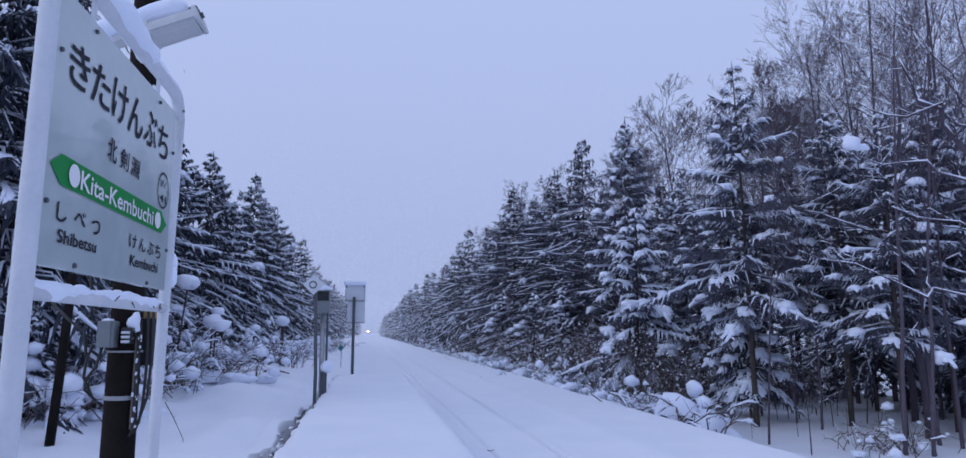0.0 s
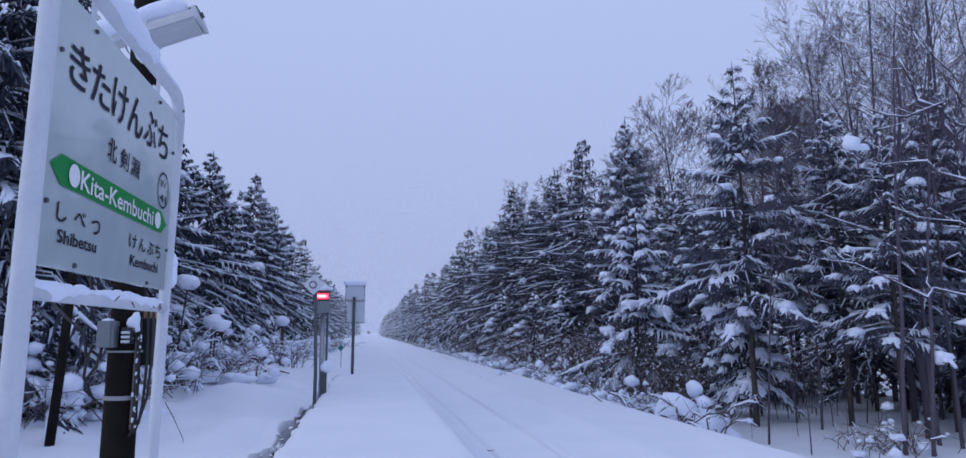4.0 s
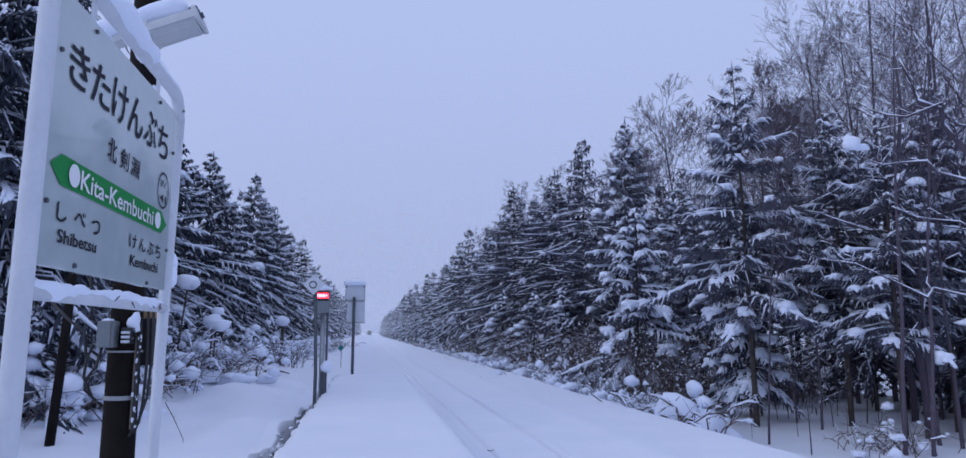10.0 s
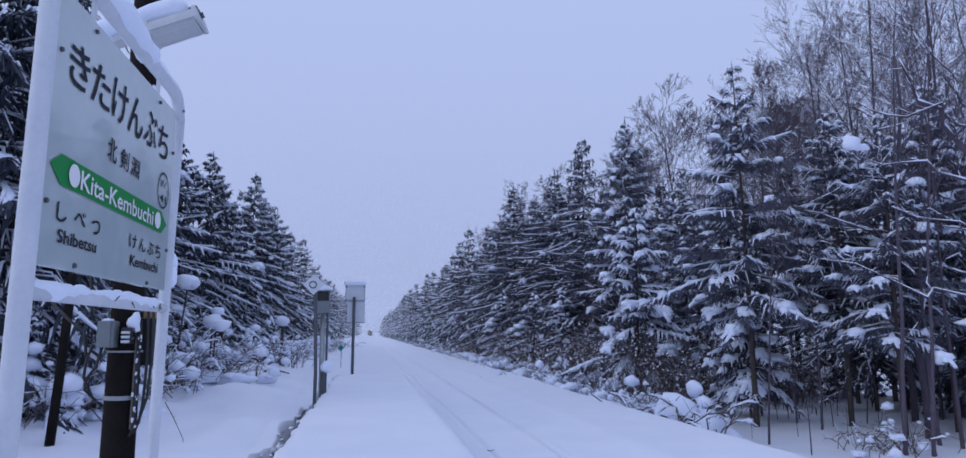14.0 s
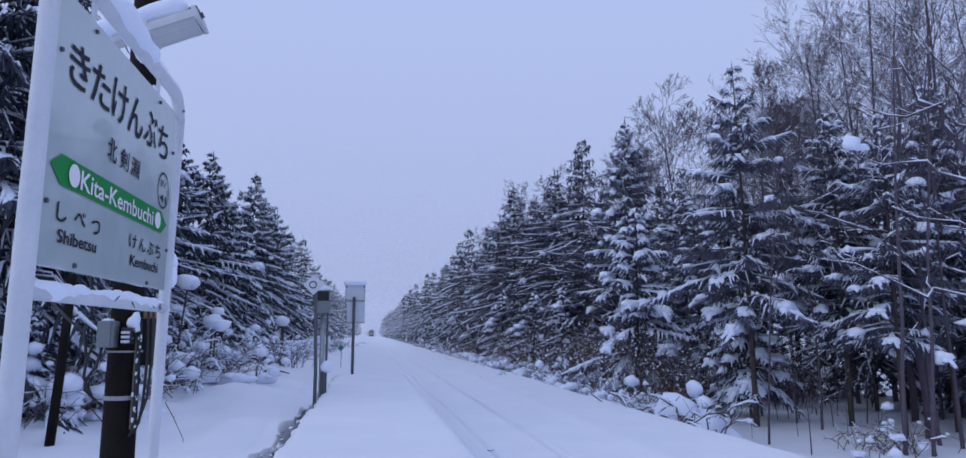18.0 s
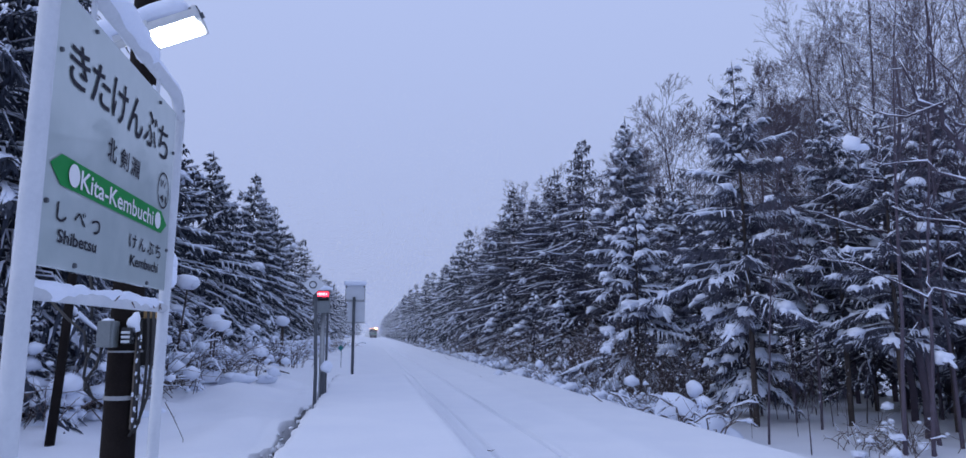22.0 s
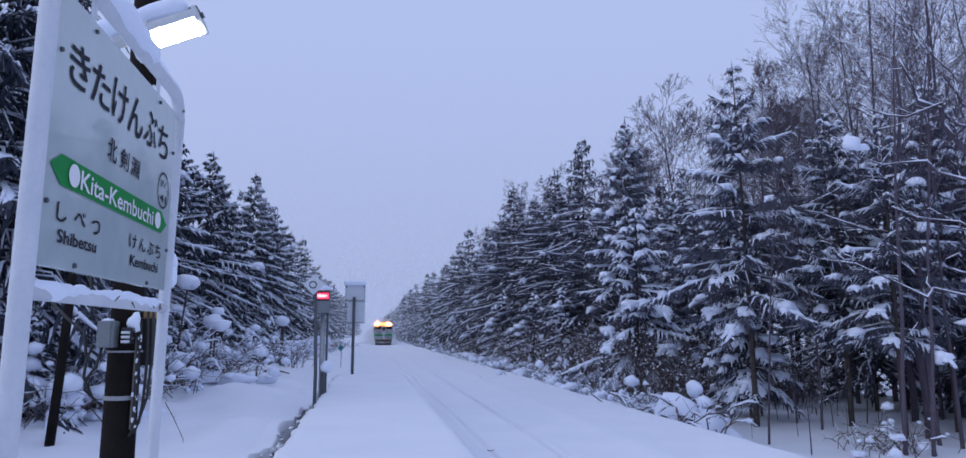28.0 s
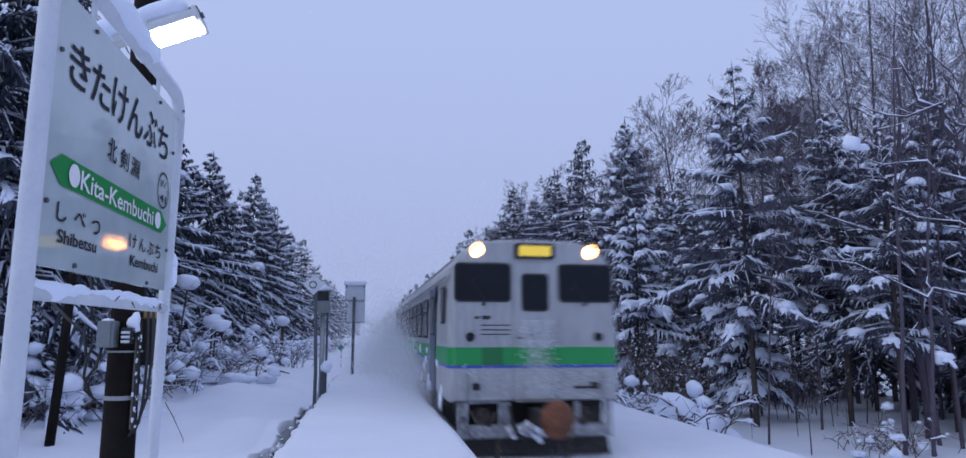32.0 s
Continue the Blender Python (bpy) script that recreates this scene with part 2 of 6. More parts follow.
def ground_height(x, y):
    """The snow's surface, platform left out."""
    x, y = np.asarray(x, float), np.asarray(y, float)
    track = 0.22 + 0.012 * lattice(x * 0.9, y * 0.35, 1) + 0.02 * lattice(x * 0.25, y * 0.12, 5)
    for rail in (-0.555, 0.555):
        d = x - TRACK_X - VEER * (y - 11) - rail - 0.008 * lattice(y * 0.4, y * 0, 31)
        deep = 0.06 + 0.02 * lattice(y * 0.3, y * 0, 32 + rail) + 0.05 * (rail > 0)
        track = track - deep * np.exp(-(d / (0.026 + 0.012 * (rail > 0))) ** 2) + 0.018 * np.exp(-((d - 0.09) / 0.05) ** 2) + 0.014 * np.exp(-((d + 0.10) / 0.05) ** 2)
    track = track + 0.05 * np.exp(-((x - 4.75 - 0.05 * lattice(y * 0.2, y * 0, 8)) / 0.35) ** 2)
    wood = -0.85 + 0.16 * lattice(x * 0.35, y * 0.35, 2) + 0.07 * lattice(x * 1.1, y * 1.1, 3)
    edge = 6.85 + 0.12 * lattice(y * 0.25, y * 0, 4) + 0.05 * lattice(y * 1.1, y * 0, 14)
    right = track + (wood - track) * smooth(0.0, 2.3, x - edge)
    left = 0.40 + 0.10 * lattice(x * 0.4, y * 0.3, 6) + 0.09 * lattice(x * 1.1, y * 0.8, 7) + 0.12 * smooth(-2.2, -1.5, x) * (x < -1.2)
    for hx, hy, hr, hh in ((-4.2, 27, 2.4, 0.55), (-3.4, 33, 1.8, 0.5), (-5.4, 22, 1.8, 0.35), (-2.6, 38, 1.5, 0.5), (-4.5, 46, 3, 0.6), (-2.4, 9.5, 0.9, 0.10), (-3.1, 18.5, 1.3, 0.36), (-2.5, 14.0, 0.8, 0.18), (-4.0, 12.5, 1.6, -0.25), (-5.2, 16.0, 1.2, 0.25), (-2.9, 7.0, 0.9, 0.16)):
        left = left + hh * np.exp(-((x - hx) ** 2 + ((y - hy) * 0.6) ** 2) / hr ** 2)
    rim = -1.50 - 0.07 * lattice(y * 1.7, y * 0, 9) - 0.06 * lattice(y * 4.2, y * 0, 10) - 0.16 * smooth(11, 6, y) + 0.34 * smooth(15, 21, y)
    slot = smooth(0.0, 0.07, x - rim) * (y < 23.3)
    left = left - 0.10 * smooth(-2.0, -1.75, x) * (x < -1.0) * smooth(20, 14, y) + 0.05 * lattice(x * 2.2, y * 1.6, 17) * (x > -9)
    left = left + (-0.6 - left) * slot
    mid = np.where(x > 0.9, track, np.where(y < 23.3, np.minimum(left, 0.1), track + 0.35 * smooth(1.0, -1.2, x)))
    z = np.where(x < -1.02, left, np.where(x > 1.3, right, mid))
    far_left = track + 0.35 * smooth(1.0, -1.2, x)
    blend = smooth(23.3, 30.0, y)
    z = np.where((x < 1.3) & (x > -3.0), z * (1 - blend) + np.where(x > -1.02, far_left, left + (far_left - left) * smooth(-3.0, -1.02, x)) * blend, z)
    return z


def gz(x, y):
    return float(ground_height(x, y))


def build_ground():
    xs = np.concatenate([-np.geomspace(60, 1500, 14)[::-1], np.linspace(-52, -9, 26), np.linspace(-8.7, -1.9, 34), np.linspace(-1.84, -0.9, 40), np.linspace(-0.7, 1.3, 5),
                         np.linspace(1.4, 1.9, 8), np.linspace(1.95, 2.4, 32), np.linspace(2.43, 2.95, 14), np.linspace(2.98, 3.45, 32), np.linspace(3.5, 3.9, 6), np.linspace(4.0, 10.5, 44), np.linspace(11, 46, 36), np.geomspace(52, 1500, 14)])
    ys = np.concatenate([np.linspace(-60, -2, 8), np.linspace(-1, 4, 8), np.linspace(4.1, 26, 190), np.linspace(26.4, 80, 80), np.linspace(82, 200, 40), np.geomspace(206, 3500, 30)])
    gx, gy = np.meshgrid(xs, ys)
    z = ground_height(gx, gy)
    nx, ny = len(xs), len(ys)
    verts = np.stack([gx.ravel(), gy.ravel(), z.ravel()], 1)
    i = np.arange((ny - 1) * (nx - 1))
    a = (i // (nx - 1)) * nx + i % (nx - 1)
    faces = np.stack([a, a + 1, a + 1 + nx, a + nx], 1)
    me = bpy.data.meshes.new("ground")
    me.from_pydata(verts.tolist(), [], faces.tolist())
    me.materials.append(SNOW)
    me.polygons.foreach_set("use_smooth", [True] * len(me.polygons))
    ob = new("ground", me)
    tagged(ob, "deep fresh snow over the track bed and forest floor", "snow ground", kind="structure")


build_ground()

# ---------------------------------------------------------------- platform: planks under a slab of snow


def build_platform():
    p = thing("platform", (0, 0, 0), "narrow wooden plank platform under deep snow", "platform", kind="structure")
    ys = np.concatenate([np.linspace(-4, 3, 15), np.linspace(3.1, 23.1, 200)])
    xs = np.linspace(0, 1, 26)
    g = Geo()
    for y in ys:
        lo = -1.0 - 0.03 * float(lattice(np.array(y * 1.6), np.array(0.0), 21)) - 0.03 * float(lattice(np.array(y * 4.2), np.array(0.0), 22))
        hi = 1.235 + 0.012 * float(lattice(np.array(y * 0.7), np.array(0.0), 23))
        for s in xs:
            x = lo + (hi - lo) * s
            d = min(x - lo, hi - x, max(23.1 - y, 0.0))
            r = 0.045
            drop = r - math.sqrt(max(r * r - (r - min(d, r)) ** 2, 0))
            z = DECK - drop + 0.008 * float(lattice(np.array(x * 1.1), np.array(y * 0.6), 24)) + 0.035 * math.exp(-((x - lo) / 0.3) ** 2) * float(lattice(np.array(y * 0.9), np.array(x), 25))
            g.v.append((x, y, z))
        g.v.append((hi - 0.02, y, 0.66))
        g.v.append((lo + 0.03, y, 0.66))
    n = len(xs) + 2
    for i in range(len(ys) - 1):
        for j in range(n):
            a, b = i * n + j, i * n + (j + 1) % n
            g.f.append((a, b, b + n, a + n))
    g.f.append(tuple(range(n)))
    g.f.append(tuple(reversed(range((len(ys) - 1) * n, len(ys) * n))))
    part("snow_cover", g, SNOW, p, "smooth thick snow with a rounded brink", smooth=True)
    # deck planks and the frame below
    plank = Geo().box((-1.02, -0.11, 0.60), (1.2, 0.11, 0.655), 0.006).mesh("plank", PLANK, fix=True)
    for i in range(112):
        ob = new("plank", plank)
        ob.parent = p
        ob.location = (0, -3.9 + i * 0.24, 0.002)
    for x in (-0.95, 0.1, 1.1):
        part("beam", Geo().box((x - 0.08, -4, 0.42), (x + 0.08, 23.0, 0.598), 0.01), PLANK, p)
    post = Geo().box((-0.09, -0.09, -0.4), (0.09, 0.09, 0.418), 0.01).mesh("post", PLANK, fix=True)
    for i in range(14):
        for x in (-0.95, 1.1):
            ob = new("post", post)
            ob.parent = p
            ob.location = (x, -3.6 + i * 2.04, 0)


build_platform()


def build_gap_shade():
    """Dark stones standing in for shade in the gap between platform and drift."""
    rng = random.Random(6)
    g = Geo()
    for k in range(700):
        q = rng.uniform(0.015, 0.04)
        y = rng.uniform(3.5, 22.0)
        rim = -1.47 - 0.16 * float(smooth(11, 6, y)) + 0.34 * float(smooth(15, 21, y))
        u = rng.random()
        g.blob((rim + 0.03 + u * (-1.03 - rim), y, 0.12 - 0.5 * u ** 0.6 + rng.uniform(-0.12, 0.05)), (q * 1.3, q, q), rng, 0.3)
    ob = new("gravel", g.mesh("gravel", GAP_SHADE))
    tagged(ob, "dark stones standing in for the shade beside the platform", "gravel", kind="stuff")


build_gap_shade()


def build_crumbs():
    """Broken snow along the brink of the gap."""
    rng = random.Random(16)
    g = Geo()
    for k in range(90):
        y = rng.uniform(4.0, 21.5)
        rim = -1.50 - 0.16 * float(smooth(11, 6, y)) + 0.34 * float(smooth(15, 21, y))
        q = rng.choice((0.02, 0.03, 0.05, 0.07)) * rng.uniform(0.7, 1.3)
        g.blob((rim + rng.gauss(0.02, 0.07), y, rng.uniform(0.12, 0.46)), (q, q * 1.9, q * 0.6), rng, 0.45)
    tagged(new("snow_crumbs", g.mesh("snow_crumbs", SNOW)), "broken lumps of snow along the gap by the platform", "snow", kind="stuff")


build_crumbs()

# ---------------------------------------------------------------- trees


def spruce_meshes(seed, height, slope, cap, base, gap, per, twigs, snowy, needle, sag=0.35, pads=0.0, fat=1.0, tuft=1.0, bough=0.6, sides=6, lump=1.0, reach=(0.2, 0.55), skip=0.08):
    """Trunk, sprays of needles and the snow lying on them. slope: half width by metre below the tip, up to cap; base: bare part of the trunk."""
    rng = random.Random(seed)
    trunk, crown, snow = Geo(), Geo(), Geo()
    lean = (rng.uniform(-0.15, 0.15), rng.uniform(-0.15, 0.15))
    n = 9
    pts = [(lean[0] * (i / n) ** 2, lean[1] * (i / n) ** 2, height * i / n - 0.3) for i in range(n + 1)]
    trunk.tube(pts, [0.015 + height * 0.0078 * (1 - i / n) ** 0.9 for i in range(n + 1)], 7)
    z = height * base + 0.3
    while z < height - 0.12:
        f = z / height
        spread = min(cap * (0.85 + 0.3 * (1 - f)), slope * (height - z)) * rng.uniform(0.82, 1.15) + 0.14
        if f < base + 0.12:
            spread *= 0.6 + 3.3 * max(f - base, 0)
        count = per if f < 0.85 else max(4, per - 2)
        turn = rng.uniform(0, 6.28)
        for b in range(count):
            if rng.random() < skip:
                continue
            az = turn + math.tau * b / count + rng.uniform(-0.35, 0.35)
            L = spread * rng.uniform(0.6, 1.18)
            rise = 0.6 * f - 0.14 + rng.uniform(-0.12, 0.1)
            droop = sag * rng.uniform(0.6, 1.3) * (1.15 - f * 0.8)
            z0 = z + rng.uniform(-0.14, 0.14)
            cx, cy = lean[0] * f * f, lean[1] * f * f
            ca, sa = math.cos(az), math.sin(az)

            veer = rng.uniform(-0.34, 0.34) * L

            def at(s, off=0.0, up=0.0):
                off += veer * s * s
                zz = z0 + L * (rise * s - droop * s * s + 0.14 * s ** 4) + up
                r = L * s
                return Vector((cx + ca * r - sa * off, cy + sa * r + ca * off, zz))
            k = 4
            crown.tube([at(i / k) for i in range(k + 1)], [0.03 * (1 - i / k) * min(1, L) + 0.008 for i in range(k + 1)], 3, caps=False)
            m = max(4, int(twigs * min(1.5, 0.3 + L / 2.4)))
            for t in range(m):
                s = 0.14 + 0.86 * (t + rng.random() * 0.8) / m
                sd = 1 if t % 2 else -1
                tl = (0.26 * L * (1.15 - s) + 0.22) * rng.uniform(0.7, 1.3)
                a = at(min(s, 1))
                ang = rng.uniform(0.35, 1.25) * sd
                dx, dy = math.cos(az + ang), math.sin(az + ang)
                tip = a + Vector((dx * tl, dy * tl, -tl * rng.uniform(0.05, 0.6)))
                w = (rng.uniform(0.05, 0.085) + 0.06 * tl) * tuft
                crown.spindle(a, tip, w, 0.035, 0.5)
                if rng.random() < 0.6:
                    mid = a.lerp(tip, rng.uniform(0.2, 0.7))
                    crown.spindle(mid, mid + Vector((dx * 0.3 * tl - dy * sd * 0.1, dy * 0.3 * tl + dx * sd * 0.1, -rng.uniform(0.16, 0.42))), 0.05 * tuft, 0.02)
                if rng.random() < snowy:
                    up = Vector((0, 0, 0.02))
                    snow.spindle(a.lerp(tip, 0.05) + up, a.lerp(tip, rng.uniform(0.7, 0.98)) + up, w * rng.uniform(0.6, 1.0), rng.uniform(0.03, 0.07) * fat, 0.5, 0.015)
            tip = at(1.0)
            crown.spindle(at(0.8), tip + (tip - at(0.8)) * 0.8, 0.08, 0.035)
            if rng.random() < bough:
                s0, s1 = rng.uniform(*reach), rng.uniform(0.85, 1.1)
                rad = [rng.uniform(0.05, 0.085) * fat * (0.5 + 0.4 * min(L, 2.2)) * (0.35 if i in (0, k) else 1) * rng.uniform(0.7, 1.4) for i in range(k + 1)]
                snow.tube([at(s0 + (s1 - s0) * i / k, rng.uniform(-0.06, 0.06), 0.045) for i in range(k + 1)], rad, sides, squash=0.6)
            if rng.random() < pads:
                c = at(rng.uniform(0.6, 0.95), 0, 0.05)
                q = rng.uniform(0.13, 0.3) * min(1.3, 0.4 + L * 0.4) * lump
                snow.blob(c, (q * rng.uniform(0.8, 1.4), q * rng.uniform(0.8, 1.4), q * rng.uniform(0.45, 0.8)), rng, 0.34)
                for j in range(rng.randrange(3, 8)):
                    aa = az + rng.uniform(-1.7, 1.7)
                    ln = q * rng.uniform(0.5, 1.8)
                    a = c + Vector((math.cos(aa), math.sin(aa), -0.2)) * q * 0.4
                    mid = a + Vector((math.cos(aa) * ln * 0.6, math.sin(aa) * ln * 0.6, -ln * rng.uniform(0.1, 0.4)))
                    e = a + Vector((math.cos(aa) * ln, math.sin(aa) * ln, -ln * rng.uniform(0.6, 1.1)))
                    snow.tube([a, mid, e], [q * 0.3, q * rng.uniform(0.2, 0.34), q * 0.08], 5, squash=0.7)
                    crown.spindle(mid - Vector((0, 0, q * 0.2)), e + (e - mid) * 0.35, q * 0.35, 0.03)
        z += gap * rng.uniform(0.75, 1.25) * (1.0 if f < 0.7 else 0.7)
    top = Vector((lean[0], lean[1], height))
    crown.spindle(top - Vector((0, 0, 0.5)), top + Vector((0.02, 0.01, 0.3)), 0.04, 0.03)
    return (trunk.mesh("trunk", BARK), crown.mesh("crown", needle, smooth=False), snow.mesh("branch_snow", CAKED))


def laden_meshes(seed, height, slope, cap, base, gap, per, snowy, needle, sag=0.55, fat=1.0, dense=1.0, skip=0.06, bough=0.9, pads=0.1, lump=1.0, ragged=0.2, leaf=0.8):
    """A conifer of drooping boughs: each bough has fronds to both sides, a dark fringe below and rounded snow on top."""
    rng = random.Random(seed)
    trunk, crown, snow = Geo(), Geo(), Geo()
    lean = (rng.uniform(-0.2, 0.2), rng.uniform(-0.2, 0.2))
    n = 9
    trunk.tube([(lean[0] * (i / n) ** 2, lean[1] * (i / n) ** 2, height * i / n - 0.3) for i in range(n + 1)], [0.015 + height * 0.0078 * (1 - i / n) ** 0.9 for i in range(n + 1)], 7)
    z = height * base + 0.3
    while z < height - 0.1:
        f = z / height
        wide = min(cap * (0.85 + 0.3 * (1 - f)), slope * (height - z)) * rng.uniform(1 - ragged, 1 + ragged) + 0.12
        if f < base + 0.1:
            wide *= 0.65 + 3.5 * max(f - base, 0)
        count = per if f < 0.86 else max(4, per - 2)
        turn = rng.uniform(0, 6.28)
        for b in range(count):
            if rng.random() < skip:
                continue
            az = turn + math.tau * b / count + rng.uniform(-0.4, 0.4)
            L = wide * rng.uniform(0.65, 1.15)
            rise = 0.75 * f - 0.22 + rng.uniform(-0.1, 0.1)
            droop = sag * rng.uniform(0.7, 1.25) * (1.15 - f * 0.75)
            z0 = z + rng.uniform(-0.5, 0.5) * gap
            cx, cy = lean[0] * f * f, lean[1] * f * f
            ca, sa = math.cos(az), math.sin(az)
            veer = rng.uniform(-0.3, 0.3) * L

            def at(q, up=0.0):
                off, r = veer * q * q, L * q
                return Vector((cx + ca * r - sa * off, cy + sa * r + ca * off, z0 + L * (rise * q - droop * q * q + 0.16 * q ** 4) + up))
            k = 4
            crown.tube([at(i / k) for i in range(k + 1)], [0.03 * (1 - i / k) * min(1, L) + 0.008 for i in range(k + 1)], 3, caps=False)
            m = 4 + int(4.2 * L * dense)
            white = rng.random() < bough
            for t in range(m):
                q = 0.16 + 0.84 * (t + rng.random() * 0.7) / m
                sd = 1 if t % 2 else -1
                tl = (0.30 * L * (1.15 - q) + 0.17) * rng.uniform(0.7, 1.25)
                a = at(min(q, 1))
                ang = az + rng.uniform(0.3, 1.0) * sd
                dx, dy = math.cos(ang), math.sin(ang)
                mid = a + Vector((dx * tl * 0.55, dy * tl * 0.55, -tl * rng.uniform(0.02, 0.16)))
                tip = a + Vector((dx * tl, dy * tl, -tl * rng.uniform(0.3, 0.75)))
                w = (rng.uniform(0.05, 0.075) + 0.05 * tl) * leaf
                crown.spindle(a, mid.lerp(tip, 0.4), w * 1.3, 0.03, 0.6)
                crown.spindle(a.lerp(mid, 0.6), tip + (tip - mid) * 0.25, w, 0.03, 0.5)
                for j in range(2):
                    h = a.lerp(mid, rng.uniform(0.1, 1.0))
                    crown.spindle(h, h + Vector((rng.uniform(-0.12, 0.12), rng.uniform(-0.12, 0.12), -rng.uniform(0.16, 0.4) * min(1.0, 0.4 + L * 0.35))), w * 0.8, 0.02)
                if white and rng.random() < snowy:
                    up = Vector((0, 0, 0.035))
                    r = (0.3 * w + 0.04) * rng.uniform(0.7, 1.15) * fat
                    snow.tube([a + up, mid + up, mid.lerp(tip, rng.uniform(0.55, 0.95)) + up * 0.6], [r * 0.7, r, r * 0.3], 5, squash=0.62)
            tip = at(1.0)
            crown.spindle(at(0.8), tip + (tip - at(0.8)) * 0.9, 0.07, 0.03)
            if white:
                s0, s1 = rng.uniform(0.12, 0.4), rng.uniform(0.85, 1.05)
                rad = [(0.045 + 0.024 * min(L, 2.4)) * fat * (0.4 if i in (0, k) else 1) * rng.choice((0.5, 0.9, 1.25, 1.55)) for i in range(k + 1)]
                snow.tube([at(s0 + (s1 - s0) * i / k, 0.05) for i in range(k + 1)], rad, 6, squash=0.62)
            if rng.random() < pads:
                c = at(rng.uniform(0.55, 0.95), 0.06)
                q = rng.uniform(0.12, 0.26) * min(1.3, 0.45 + L * 0.4) * lump
                snow.blob(c, (q * rng.uniform(0.9, 1.5), q * rng.uniform(0.9, 1.5), q * rng.uniform(0.5, 0.85)), rng, 0.25, fine=q > 0.2)
                for j in range(rng.randrange(3, 7)):
                    aa = az + rng.uniform(-1.5, 1.5)
                    ln = q * rng.uniform(0.6, 1.35)
                    a = c + Vector((math.cos(aa), math.sin(aa), -0.2)) * q * 0.5
                    e = a + Vector((math.cos(aa) * ln, math.sin(aa) * ln, -ln * rng.uniform(0.5, 1.0)))
                    mid = a.lerp(e, 0.5) + Vector((0, 0, ln * 0.12))
                    snow.tube([a, mid, e], [q * 0.42, q * rng.uniform(0.34, 0.5), q * 0.26], 6, squash=0.75)
                    crown.spindle(mid - Vector((0, 0, q * 0.25)), e + (e - mid) * 0.5, q * 0.45, 0.03)
        z += gap * rng.uniform(0.8, 1.2) * (1.0 if f < 0.7 else 0.75)
    top = Vector((lean[0], lean[1], height))
    crown.spindle(top - Vector((0, 0, 0.5)), top + Vector((0.02, 0.01, 0.25)), 0.05, 0.03)
    return (trunk.mesh("trunk", BARK), crown.mesh("crown", needle, smooth=False), snow.mesh("branch_snow", CAKED))


def conifer(name, meshes, loc, label, group, s=1.0, rz=0.0, sz=None):
    t = thing(name, loc, label, "tree", group, rz=rz)
    t.scale = (s, s, sz or s)
    for nm, me in zip(("trunk", "crown", "branch_snow"), meshes):
        ob = new(nm, me)
        ob.parent = t
        if nm == "branch_snow":
            tagged(ob, kind="stuff")
    return t


def bare_meshes(seed, height, kids, snowy=0.5, girth=0.011, bend=0.12, start=0.3, reach=0.36, open_=0.6, lift=0.35, fine=0.0035):
    """A leafless tree: kids is the number of side shoots at each level."""
    rng = random.Random(seed)
    wood, twig, snow = Geo(), Geo(), Geo()

    def limb(p, d, L, r, lev):
        segs = (10, 6, 4, 2, 1)[min(lev, 4)]
        pts, dirs = [Vector(p)], []
        d = Vector(d).normalized()
        for i in range(segs):
            d = (d + Vector((rng.uniform(-1, 1), rng.uniform(-1, 1), rng.uniform(-1, 1) + (lift if lev else 0))) * bend * (0.3 if lev == 0 else 1.25)).normalized()
            pts.append(pts[-1] + d * (L / segs))
            dirs.append(d.copy())
        rad = [max(r * (1 - 0.85 * i / segs), fine) for i in range(segs + 1)]
        (wood if lev < 1 else twig).tube(pts, rad, (6, 4, 3, 3, 3)[min(lev, 4)], caps=False)
        if lev in (1, 2) and snowy > 0:
            for i in range(segs):
                if dirs[i].z < 0.66 and rng.random() < snowy:
                    w = max(rad[i] * 0.95, 0.012)
                    up = Vector((0, 0, rad[i] * 0.7 + w * 0.5))
                    q = [pts[i].lerp(pts[i + 1], t) + up for t in (0.0, 0.3, 0.7, 1.0)]
                    snow.tube(q, [w * 0.4, w * rng.uniform(0.8, 1.3), w * rng.uniform(0.7, 1.3), w * 0.4], 4, caps=False)
        if lev >= len(kids):
            return
        n = max(1, int(kids[lev] * rng.uniform(0.8, 1.2) + 0.5))
        for j in range(n):
            s = (start + (1 - start) * (j + rng.random()) / n) if lev == 0 else (0.2 + 0.8 * (j + rng.random()) / n)
            s = min(s, 0.985)
            i = min(int(s * segs), segs - 1)
            q = pts[i].lerp(pts[i + 1], s * segs - i)
            side = dirs[i].orthogonal().normalized()
            side.rotate(Matrix.Rotation(rng.uniform(0, 6.28), 3, dirs[i]))
            ang = rng.uniform(0.65, 1.2) * open_
            nd = dirs[i] * math.cos(ang) + side * math.sin(ang)
            nl = L * (reach if lev == 0 else 0.55) * (1.15 - s * 0.7) * rng.uniform(0.7, 1.3)
            limb(q, nd, nl, max(rad[i] * 0.55 * (1 - 0.3 * s), fine), lev + 1)
    limb((0, 0, -0.3), (rng.uniform(-0.03, 0.03), rng.uniform(-0.03, 0.03), 1), height, height * girth, 0)
    return (wood.mesh("trunk", TWIG), twig.mesh("crown", TWIG), snow.mesh("branch_snow", CAKED) if snow.v else None)


